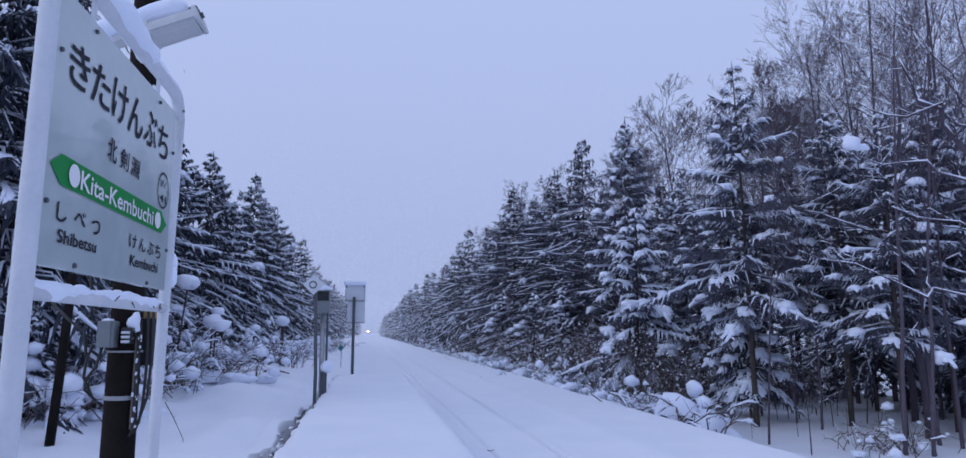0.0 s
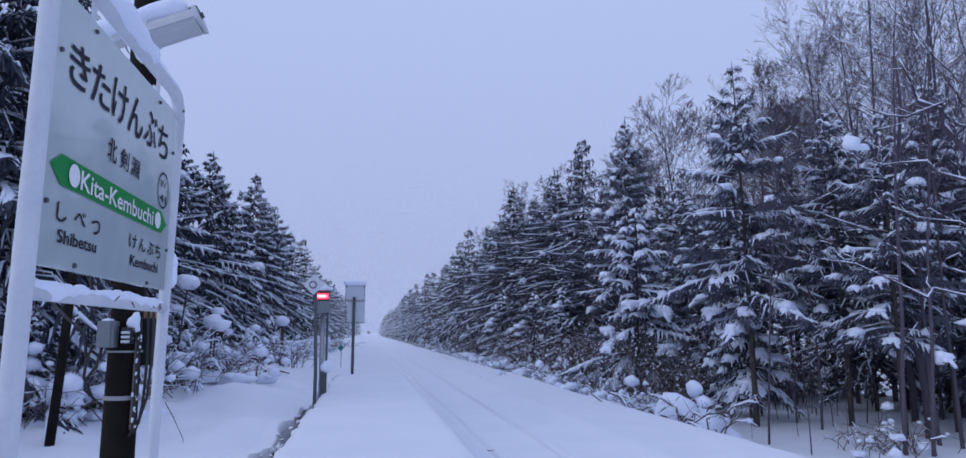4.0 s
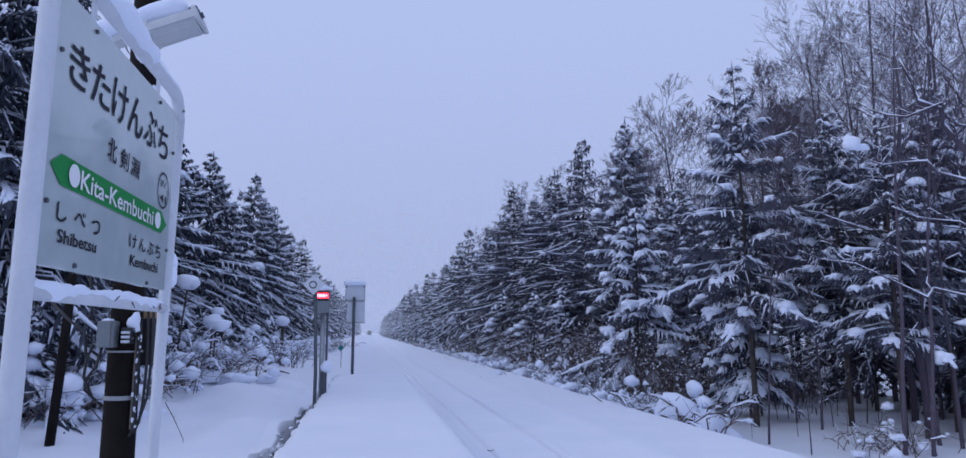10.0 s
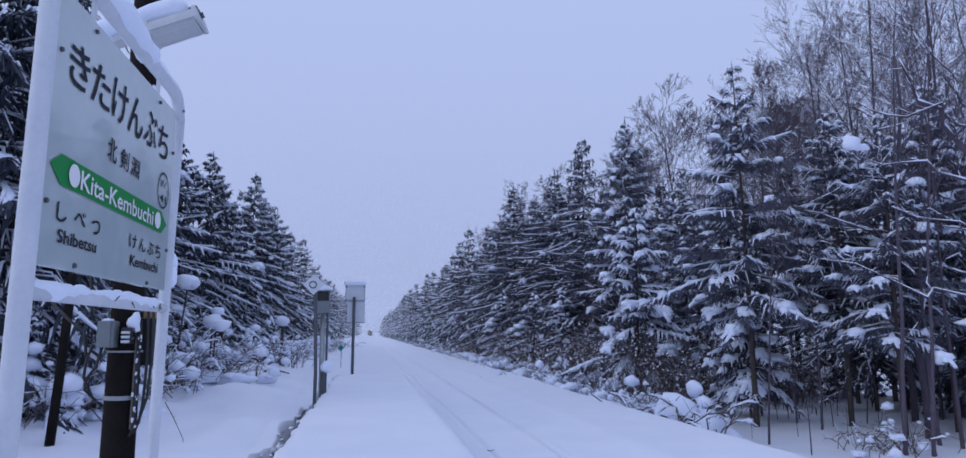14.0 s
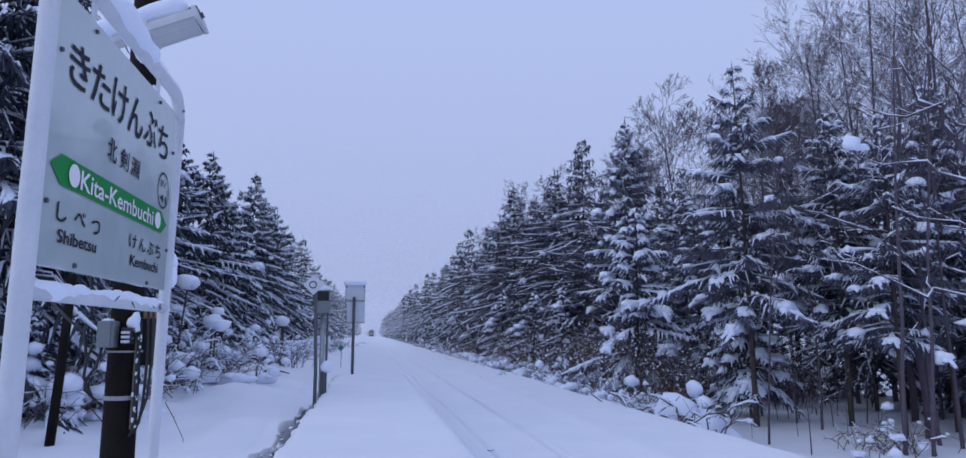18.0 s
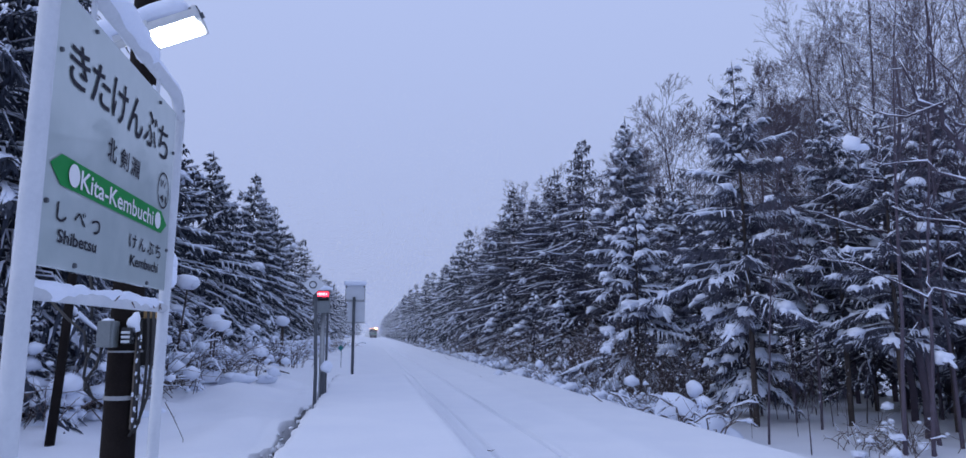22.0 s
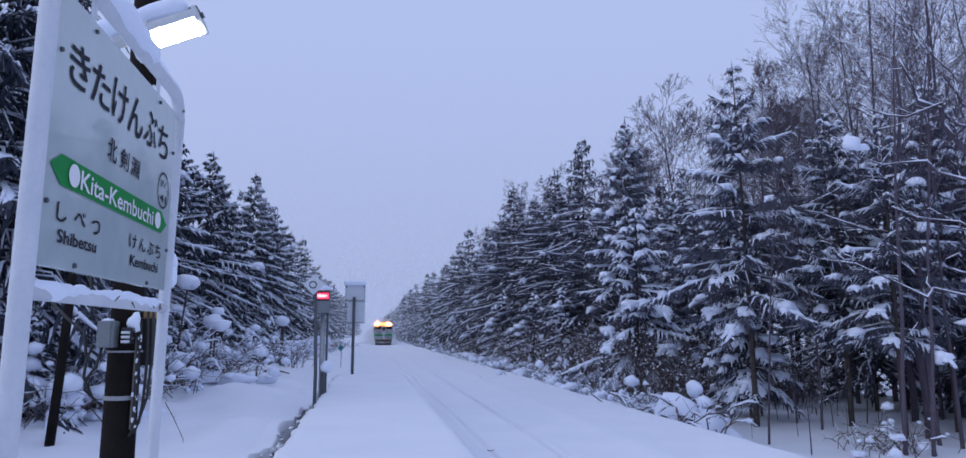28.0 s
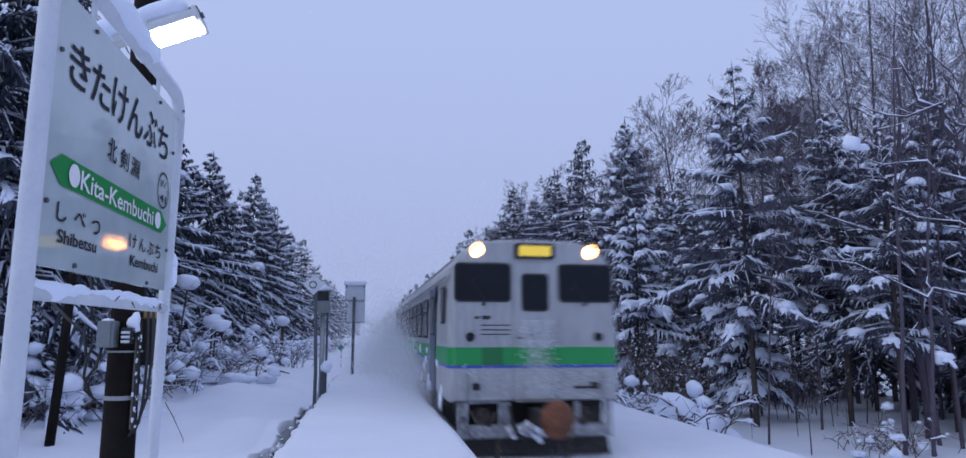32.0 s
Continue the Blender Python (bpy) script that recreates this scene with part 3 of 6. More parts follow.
def bare_tree(name, meshes, loc, label, group, s=1.0, rz=0.0, category="tree"):
    t = thing(name, loc, label, category, group, rz=rz)
    t.scale = (s, s, s)
    for nm, me in zip(("trunk", "crown", "branch_snow"), meshes):
        if me:
            ob = new(nm, me)
            ob.parent = t
            if nm == "branch_snow":
                tagged(ob, kind="stuff")
    return t


# left row: tall spruces loaded with snow
HEAVY = [laden_meshes(11 + i, 13.0, 0.46, 3.2, 0.02, 0.50, 6, 0.55, NEEDLE, 0.62, 1.0) for i in range(3)]
NEAREST = laden_meshes(19, 13.0, 0.46, 3.3, 0.03, 0.42, 7, 0.4, NEEDLE, 0.5, 0.75, 2.2, leaf=0.42)
# right edge: darker firs and spruces with open tops
FINE = [laden_meshes(25 + i, 12.5, 0.40, 2.5, 0.27, 0.44, 6, 0.42, FIR, 0.5, 0.85, 3.2, 0.25, 0.72, 0.75, 0.85, 0.3, 0.24) for i in range(2)]
OPEN = [spruce_meshes(31 + i, 12.5, 0.42 + 0.03 * i, 3.0, 0.1, 0.48, 6, 14, 0.06, FIR, 0.66, 0.18, 0.72, 0.9, 0.97, 5, lump=0.8, reach=(0.05, 0.2)) for i in range(4)]
HERO = laden_meshes(83, 7.0, 0.42, 2.0, 0.12, 0.5, 6, 0.7, FIR, 0.6, 1.15, 2.0, 0.12, 0.9, 0.6, 1.15, leaf=0.42)
FAR = [spruce_meshes(51 + i, 13.0, 0.5, 3.3, 0.04, 0.74, 6, 6, 0.06, NEEDLE, 0.68, 0.05, 1.1, 1.9, 0.6, 4) for i in range(3)]
DISTANT = [spruce_meshes(61 + i, 13.0, 0.5, 3.4, 0.03, 1.0, 6, 4, 0.08, NEEDLE, 0.5, 0.0, 1.25, 3.2, 0.55, 4) for i in range(2)]
YOUNG = [laden_meshes(71 + i, 5.5, 0.45, 1.6, 0.1, 0.36, 6, 0.6, FIR, 0.6, 0.9, 2.0, 0.12, 0.85, 0.45, leaf=0.42) for i in range(2)]


def plant(fn, name, meshes, x, y, top, base_h, label, group, rz, wide=None):
    z = gz(x, y)
    s = (top - z) / base_h
    if fn is conifer:
        return fn(name, meshes, (x, y, z), label, group, wide or s, rz, s)
    return fn(name, meshes, (x, y, z), label, group, s, rz)


def far_kind(rng, y):
    return DISTANT[rng.randrange(2)] if y > 200 else FAR[rng.randrange(3)]


def left_trees():
    rng = random.Random(3)
    group = "spruces along the platform side of the line"
    rows = [(-8.6, 16.4, 14.5), (-10.0, 22.5, 14.0), (-9.4, 28.6, 11.6), (-9.3, 34.7, 11.6), (-9.0, 40.0, 12.3), (-9.8, 47.0, 12.0), (-9.0, 54.6, 14.7), (-9.3, 63.0, 13.8), (-9.5, 72.6, 14.8), (-9.2, 82.0, 13.8), (-9.0, 92.8, 14.9), (-9.3, 104, 13.6), (-9.0, 116, 13.0), (-9.1, 129, 13.7)]
    for i, (x, y, top) in enumerate(rows):
        plant(conifer, "spruce_tree", NEAREST if i < 2 else (FAR if y > 75 else HEAVY)[i % 3], x, y, top, 13.0, "tall dark spruce with drooping branches under heavy snow", group, rng.uniform(0, 360), 1.0)
    y = 140.0
    while y < 620:
        plant(conifer, "spruce_tree", far_kind(rng, y), -9 + rng.uniform(-0.8, 0.6), y, 13.6 + rng.uniform(-1.2, 1.0), 13.0, "distant snowy spruce beside the line", group, rng.uniform(0, 360), 1.0)
        y += rng.uniform(8, 11) * (1 + y / 700)
    for i in range(14):
        x, y = -15.5 + rng.uniform(-2.0, 1.5), 9 + i * 7.0 + rng.uniform(-1.5, 1.5)
        plant(conifer, "spruce_tree", FAR[rng.randrange(3)], x, y, 12 + rng.uniform(-1.5, 1.0), 13.0, "snowy spruce in the second row of the wood", group, rng.uniform(0, 360), 1.05)


def left_young():
    rng = random.Random(41)
    for x, y, top in ((-7.0, 18.6, 3.6), (-8.3, 18.0, 4.6), (-9.4, 17.0, 4.4), (-6.3, 19.6, 2.8), (-7.6, 21.0, 4.2), (-6.6, 23.5, 3.2), (-6.9, 28.0, 3.4), (-9.0, 13.0, 4.0), (-7.2, 25.5, 3.8), (-5.6, 21.5, 2.4), (-6.4, 22.5, 3.3), (-5.2, 24.5, 2.2), (-5.9, 26.5, 3.0), (-6.9, 16.4, 2.6), (-7.6, 15.2, 3.2), (-6.6, 15.0, 2.7), (-5.9, 15.9, 2.3), (-7.3, 14.1, 3.0)):
        plant(conifer, "young_fir", YOUNG[rng.randrange(2)], x, y, top, 5.5, "young fir bowed under thick clumps of snow", "young firs below the spruces", rng.uniform(0, 360))


def right_trees():
    rng = random.Random(4)
    group = "firs at the forest edge"
    rows = [(12.5, 21.1, 11.4, 0, 0.95), (13.0, 33.3, 13.3, 1, 0.9), (13.5, 41.7, 14.6, 2, 1.0), (14.0, 50.3, 14.6, 3, 1.1), (13.0, 60.6, 15.5, 0, 1.35), (15.0, 61.6, 14.9, 1, 1.2), (15.0, 82.8, 14.8, 2, 1.2), (15.1, 20.0, 9.6, 3, 0.85),
            (14.6, 17.2, 8.5, 2, 0.75), (17.6, 18.6, 10.2, 1, 0.9), (15.5, 31.9, 9.8, 3, 1.0), (14.0, 27.6, 7.6, 2, 0.8), (14.2, 46.2, 10.5, 1, 1.1), (13.6, 54.8, 12.0, 2, 1.1), (13.2, 69.0, 12.8, 3, 1.2), (13.5, 76.0, 13.6, 0, 1.2), (12.2, 37.5, 8.0, 3, 0.9), (15.8, 38.5, 11.0, 0, 1.0), (16.6, 46.5, 12.0, 2, 1.05), (15.6, 56.0, 12.5, 1, 1.1)]
    for x, y, top, k, wide in rows:
        plant(conifer, "fir_tree", FINE[k % 2] if y < 36 else OPEN[k], x, y, top, 12.5, "dark green fir with patches of snow on its branches", group, rng.uniform(0, 360), wide)
    y = 86.0
    while y < 640:
        for off in (0, 4.2) if y < 190 else (0,):
            plant(conifer, "fir_tree", far_kind(rng, y), 13.0 + off + rng.uniform(-0.9, 0.9), y + rng.uniform(-2, 2), 14.8 + rng.uniform(-1.8, 1.4), 13.0, "distant snowy fir beside the line", group, rng.uniform(0, 360), 1.05)
        y += rng.uniform(7.5, 10) * (1 + y / 700)
    for i in range(6):
        plant(conifer, "fir_tree", FAR[rng.randrange(3)], 19 + rng.uniform(-1, 3), 44 + i * 6.5, 11 + rng.uniform(-2, 2), 13.0, "snowy fir deep in the wood", group, rng.uniform(0, 360), 1.0)
    for x, y, top in ((19.0, 17.0, 8.5), (21.5, 23.0, 9.0), (19.4, 24.2, 10.0), (21.0, 20.5, 9.5), (18.2, 31.5, 9.5), (20.4, 30.5, 10.0), (22.4, 29.5, 9.0), (24.6, 28.5, 10.0), (26.4, 27.0, 9.5), (24.4, 24.5, 9.0), (26.5, 23.5, 9.5)):
        plant(conifer, "fir_tree", (FAR if x + y > 45 else OPEN)[int(y) % 3], x, y, top, 12.5, "snowy fir deep in the wood", group, rng.uniform(0, 360), 0.8)
    for x, y, top in ((10.8, 37.0, 4.4), (11.3, 46.0, 5.0), (11.0, 56.0, 5.5)):
        plant(conifer, "young_fir", YOUNG[rng.randrange(2)], x, y, top, 5.5, "young fir bowed under thick clumps of snow", "young firs at the forest edge", rng.uniform(0, 360))


def hero_fir():
    plant(conifer, "young_fir", HERO, 11.0, 27.2, 7.2, 7.0, "young fir whose fans of needles carry big cushions of snow", "young firs at the forest edge", 200, 1.15)
    plant(conifer, "young_fir", HERO, 13.2, 22.6, 5.6, 7.0, "young fir whose fans of needles carry big cushions of snow", "young firs at the forest edge", 80, 0.8)


BIRCH = [bare_meshes(101 + i, 15.0, (15, 8, 5, 4), 0.10, 0.0066, 0.12, 0.22, 0.42, 0.72, 0.42, 0.0042) for i in range(4)]
GREY = [bare_meshes(191 + i, 15.0, (16, 8, 5, 4), 0.06, 0.0066, 0.12, 0.2, 0.42, 0.7, 0.45, 0.0085) for i in range(2)]  # birches far back, twigs clotted with rime
LADEN = bare_meshes(161, 11.0, (12, 5, 4), 0.6, 0.0075, 0.24, 0.25, 0.5, 1.25, 0.05, 0.006)
ALDER = [bare_meshes(121 + i, 9.0, (13, 6, 4), 0.6, 0.0056, 0.2, 0.2, 0.36, 0.95, 0.15) for i in range(3)]
SLIM = [bare_meshes(181 + i, 12.0, (12, 5, 4), 0.12, 0.0048, 0.16, 0.4, 0.3, 0.7, 0.4) for i in range(3)]
SAPLING = [bare_meshes(141 + i, 5.0, (8, 4), 0.4, 0.0052, 0.16, 0.3, 0.3, 0.8, 0.3) for i in range(3)]


def bare_woods():
    rng = random.Random(8)
    for x, y, top, k in ((20.7, 42, 17.6, 0), (22.1, 40, 16.4, 1), (21.9, 50, 17.2, 2), (23.4, 60, 17.5, 3), (20.8, 27, 15.2, 1), (21.0, 24.5, 17.8, 0), (20.6, 21.5, 17.6, 3), (19.8, 18.5, 16.9, 2), (28.0, 30, 21.8, 1), (27.3, 26, 19.5, 2), (23.0, 34, 15.6, 3), (27.7, 44, 19.6, 0), (22.0, 30, 15.8, 2), (23.4, 38, 15.2, 1), (17.8, 27, 12.8, 3), (22.6, 27, 17.0, 3),
                         (20, 116, 19.0, 1), (19.5, 65, 17, 2), (19, 76, 17.5, 3), (18.5, 92, 18, 0)):
        plant(bare_tree, "birch_tree", BIRCH[k] if y < 38 else GREY[k % 2], x, y, top, 15.0, "tall bare birch with a fine purple-brown crown", "bare birches in the wood", rng.uniform(0, 360))
    for i in range(13):
        x, y = rng.uniform(11.6, 17.5), rng.uniform(21, 38)
        plant(bare_tree, "bare_tree", ALDER[i % 3], x, y, rng.uniform(5.5, 9.5), 9.0, "slender leafless tree with snow lying along its branches", "leafless trees at the forest edge", rng.uniform(0, 360))
    for i in range(18):
        x, y = rng.uniform(11.0, 14.5), rng.uniform(40, 110)
        plant(bare_tree, "bare_tree", ALDER[i % 3], x, y, rng.uniform(5, 9), 9.0, "slender leafless tree with snow lying along its branches", "leafless trees at the forest edge", rng.uniform(0, 360))
    for i, (x, y, top) in enumerate(((13.43, 15.9, 11.6), (14.05, 15.7, 10.4), (15.1, 16.6, 12.5), (15.4, 16.2, 11.0), (19.2, 20.9, 12.0), (13.7, 19.5, 8.5), (11.3, 18.5, 7.2))):
        plant(bare_tree, "bare_tree", SLIM[i % 3], x, y, top, 12.0, "slender leafless tree with a clean grey-brown trunk", "leafless trees at the forest edge", rng.uniform(0, 360))
    for x, y, top in ((17.6, 17.6, 10.5),):
        plant(bare_tree, "bare_tree", LADEN, x, y, top, 11.0, "spreading leafless tree with thick snow on its limbs", "leafless trees at the forest edge", rng.uniform(0, 360))
    for i, (x, y, top) in enumerate(((12.5, 18.9, 2.2), (11.45, 16.8, 2.6), (14.2, 24.3, 4.2), (14.4, 19.9, 2.6), (11.2, 19.2, 0.6), (13.0, 17.4, 1.4))):
        plant(bare_tree, "sapling", SAPLING[i % 3], x, y, top, 5.0, "thin bare sapling standing in the snow", "saplings at the forest edge", rng.uniform(0, 360))
    for i in range(14):
        x, y = rng.uniform(12.5, 17.5), rng.uniform(18.5, 27)
        plant(bare_tree, "sapling", SAPLING[i % 3], x, y, rng.uniform(1.6, 4.0), 5.0, "thin bare sapling standing in the snow", "saplings at the forest edge", rng.uniform(0, 360))
    for i in range(14):
        x, y = rng.uniform(-9.5, -6.0), 13 * 1.1 ** i + rng.uniform(-0.5, 0.5)
        plant(bare_tree, "sapling", SAPLING[i % 3], x, y, rng.uniform(2.2, 4.0), 5.0, "thin bare sapling standing in the snow", "saplings by the spruces", rng.uniform(0, 360))


def snowy_limb(g, twig, snow, a, b, r, rng, depth=0):
    """A crooked limb from a to b with snow along its back and side shoots."""
    a, b = Vector(a), Vector(b)
    L = (b - a).length
    n = 7
    ph = rng.uniform(0, 6.28)
    pts = []
    for i in range(n + 1):
        q = i / n
        w = math.sin(math.pi * q)
        pts.append(a.lerp(b, q) + Vector((rng.gauss(0, 0.04) * L, rng.gauss(0, 0.06) * L, 0.05 * L * math.sin(7 * q + ph) + rng.gauss(0, 0.025) * L)) * w)
    rad = [max(r * (1 - 0.8 * i / n), 0.006) for i in range(n + 1)]
    g.tube(pts, rad, 7 if depth == 0 else 5, caps=False)
    up = Vector((0, 0, 1))
    for j in range(0, n, 2 if depth == 0 else 3):
        q = [pts[i] + up * (rad[i] * 0.75) for i in range(j, min(j + 3, n + 1))]
        if len(q) > 1:
            snow.tube(q, [(rad[j] * 0.75 + 0.006) * w * rng.uniform(0.8, 1.3) for w in (0.5, 1.0, 0.5)[:len(q)]], 6, squash=0.8)
    for k in range(4 if depth == 0 else 4):
        q = rng.uniform(0.25, 0.98)
        i = min(int(q * n), n - 1)
        p = pts[i].lerp(pts[i + 1], q * n - i)
        d = ((b - a).normalized() + Vector((rng.uniform(-0.9, 0.9), rng.uniform(-0.9, 0.9), rng.uniform(-0.2, 0.9)))).normalized()
        e = p + d * L * rng.uniform(0.2, 0.42)
        if depth < 1:
            snowy_limb(twig, twig, snow, p, e, rad[i] * 0.5, rng, depth + 1)
        else:
            twig.tube([p, p.lerp(e, 0.5) + Vector((0, 0, 0.03)), e], [0.006, 0.005, 0.003], 3, caps=False)


def edge_trees():
    """Old leafless trees at the brink of the wood that stretch snowy limbs over the bank."""
    rng = random.Random(77)
    for x, y, h, limbs in ((13.1, 12.4, 10.5, ((6.4, (-2.2, -0.3, 7.9), 0.075), (7.0, (-3.2, -0.2, 6.95), 0.035), (7.6, (-1.8, -0.5, 8.4), 0.03), (5.4, (-3.5, 0.0, 5.95), 0.035), (3.8, (-4.2, 0.6, 3.9), 0.03), (4.6, (-2.0, 0.5, 4.9), 0.025))),
                           (15.6, 17.5, 11.5, ((5.0, (-3.2, 0.2, 5.7), 0.05), (6.5, (-2.6, -0.6, 7.4), 0.05), (3.2, (-2.4, -0.4, 3.7), 0.04), (7.8, (1.8, 0.2, 9.2), 0.05))),
                           (17.8, 20.5, 10.5, ((3.4, (-2.6, 0.0, 4.4), 0.045), (5.4, (-2.8, 0.3, 6.4), 0.045), (2.2, (-2.0, -0.4, 2.6), 0.03)))):
        z = gz(x, y)
        t = thing("bare_tree", (x, y, z), "old leafless tree stretching snow-laden limbs over the bank", "tree", "leafless trees at the forest edge")
        g, twig, snow = Geo(), Geo(), Geo()
        pts = [(0.12 * math.sin(2 * i), 0.1 * math.sin(1.3 * i), h * i / 8 - 0.3) for i in range(9)]
        g.tube(pts, [0.12 * (1 - 0.09 * i) for i in range(9)], 9)
        for z0, e, r in limbs:
            i = min(int((z0 - z + 0.3) / h * 8), 7)
            snowy_limb(twig, twig, snow, pts[i], (e[0], e[1], e[2] - z), r, rng)
        if y < 13:
            snow.blob((-3.25, 0.0, 6.1 - z), (0.18, 0.17, 0.14), rng, 0.3, fine=True)
            snow.blob((-3.05, 0.0, 6.03 - z), (0.17, 0.1, 0.08), rng, 0.3, fine=True)
        part("trunk", g, TWIG, t, smooth=True)
        part("crown", twig, TWIG, t, smooth=True, fix=False)
        part("branch_snow", snow, CAKED, t, smooth=True, fix=False, kind="stuff")


def bush_meshes(seed, size, stems, balls, heaps=2, heap=(0.18, 0.42), thick=1.0, mounds=(), laden=0.7):
    rng = random.Random(seed)
    wood, snow = Geo(), Geo()
    for i in range(stems):
        az = rng.uniform(0, 6.28)
        L = size * rng.uniform(0.5, 1.25)
        arch = rng.uniform(0.5, 1.25)
        x0, y0 = rng.gauss(0, size * 0.35), rng.gauss(0, size * 0.35)
        pts = []
        for s in (0, 0.3, 0.55, 0.8, 1.0):
            r = L * 0.75 * s * arch
            z = L * (1.1 * s - 0.75 * arch * s * s)
            pts.append(Vector((x0 + math.cos(az) * r + rng.uniform(-0.04, 0.04), y0 + math.sin(az) * r + rng.uniform(-0.04, 0.04), z - 0.08)))
        wood.tube(pts, [thick * w for w in (0.010, 0.009, 0.008, 0.006, 0.004)], 3, caps=False)
        for j in range(2):
            a = pts[1 + j]
            e = a + Vector((rng.uniform(-1, 1), rng.uniform(-1, 1), rng.uniform(-0.1, 0.9))) * 0.3 * size
            wood.tube([a, e], [0.005, 0.003], 3, caps=False)
            if rng.random() < 0.4:
                snow.spindle(a.lerp(e, 0.1) + Vector((0, 0, 0.008)), e + Vector((0, 0, 0.008)), rng.uniform(0.01, 0.028), rng.uniform(0.012, 0.03), 0.6)
        if rng.random() < laden:
            w = rng.uniform(0.014, 0.036)
            up = Vector((0, 0, 0.02))
            snow.tube([pts[2] + up, pts[3] + up * 1.6, pts[4] + up], [w * 0.6, w, w * 0.5], 5, caps=True, squash=0.8)
        if rng.random() < 0.3:
            k = rng.randrange(1, 4)
            w = rng.uniform(0.01, 0.03)
            c = pts[k].lerp(pts[k + 1], 0.5) + Vector((0, 0, 0.012))
            snow.spindle(c.lerp(pts[k], 0.8), c.lerp(pts[k + 1], 0.8), w, w, 0.5)
        if rng.random() < balls:
            q = rng.choice((0.03, 0.045, 0.06, 0.1)) * rng.uniform(0.8, 1.2) * size
            snow.blob(pts[rng.choice((3, 4))] + Vector((0, 0, q * 0.4)), (q * 1.15, q * 1.15, q * 0.85), rng)
    for i in range(heaps):
        q = rng.uniform(*heap) * size
        c = Vector((rng.gauss(0, size * 0.45), rng.gauss(0, size * 0.45), 0.0 if i < 2 else rng.uniform(0.1, 0.5) * size))
        snow.blob(c, (q * 1.35, q * 1.15, q * 0.6), rng, 0.3, fine=True)
        for j in range(2):
            az = rng.uniform(0, 6.28)
            h = q * rng.uniform(0.3, 0.62)
            snow.blob(c + Vector((math.cos(az) * q, math.sin(az) * q, rng.uniform(-0.2, 0.35) * q)), (h * 1.3, h * 1.1, h * 0.8), rng, 0.15, fine=True)
    for c, r in mounds:
        snow.blob(c, r, rng, 0.12, fine=True)
    return (wood.mesh("brushwood", BRUSH), None, snow.mesh("clump_snow", CAKED))


def bush(meshes, loc, s, rz, group):
    t = thing("bush", loc, "leafless bush with arching stems and caps of snow", "bush", group, rz=rz)
    t.scale = (s, s, s)
    for nm, me in zip(("brushwood", "", "clump_snow"), meshes):
        if me:
            ob = new(nm, me)
            ob.parent = t
            tagged(ob, kind="stuff")
    return t


def thicket_meshes(seed):
    """Head-high brush: many thin brown stems that fork upwards, with dots of snow."""
    rng = random.Random(seed)
    wood, snow = Geo(), Geo()
    for i in range(60):
        x, y = rng.uniform(-1.6, 1.6), rng.uniform(-1.6, 1.6)
        h = rng.uniform(1.2, 3.4)
        p = [Vector((x, y, -0.1))]
        d = Vector((rng.uniform(-0.3, 0.3), rng.uniform(-0.3, 0.3), 1))
        for k in range(4):
            d = d + Vector((rng.uniform(-0.22, 0.22), rng.uniform(-0.22, 0.22), -0.05))
            p.append(p[-1] + d.normalized() * h / 4)
        wood.tube(p, [0.011, 0.009, 0.007, 0.005, 0.004], 3, caps=False)
        for k in range(7):
            a = p[rng.randrange(1, 5)]
            e = a + Vector((rng.uniform(-1, 1), rng.uniform(-1, 1), rng.uniform(0.1, 1.1))) * rng.uniform(0.2, 0.5)
            wood.tube([a, (a + e) / 2 + Vector((rng.uniform(-0.05, 0.05), rng.uniform(-0.05, 0.05), 0.02)), e], [0.005, 0.004, 0.003], 3, caps=False)
            if rng.random() < 0.42:
                q = rng.uniform(0.02, 0.06)
                snow.spindle(e - Vector((q, 0, 0)), e + Vector((q, 0, 0)), q, q, 0.5)
    return (wood.mesh("brushwood", BRUSH), None, snow.mesh("clump_snow", CAKED))


THICKET = [thicket_meshes(231 + i) for i in range(3)]
BUSH = [bush_meshes(201 + i, 1.0, 50, 0.28, 3, (0.10, 0.24), laden=0.3) for i in range(4)]
BALLED = [bush_meshes(261 + i, 2.2, 46, 0.45, 3, (0.1, 0.22), laden=0.35) for i in range(2)]
MOUNDED = bush_meshes(253, 1.25, 64, 0.25, 0, thick=1.9, mounds=(((0.05, 0.1, 0.42), (0.42, 0.36, 0.42)), ((0.5, 0.15, 0.12), (0.5, 0.5, 0.4)), ((-0.45, 0.0, 0.2), (0.3, 0.28, 0.22)), ((-0.75, 0.2, 0.05), (0.35, 0.3, 0.2)),
                                                                                 ((0.62, 0.5, 0.85), (0.17, 0.16, 0.16)), ((0.95, 0.1, -0.05), (0.4, 0.4, 0.25)), ((-0.1, -0.3, 0.1), (0.22, 0.2, 0.16))))
BURIED = [bush_meshes(211 + i, 1.0, 40, 0.4, 4, (0.2, 0.42)) for i in range(2)]


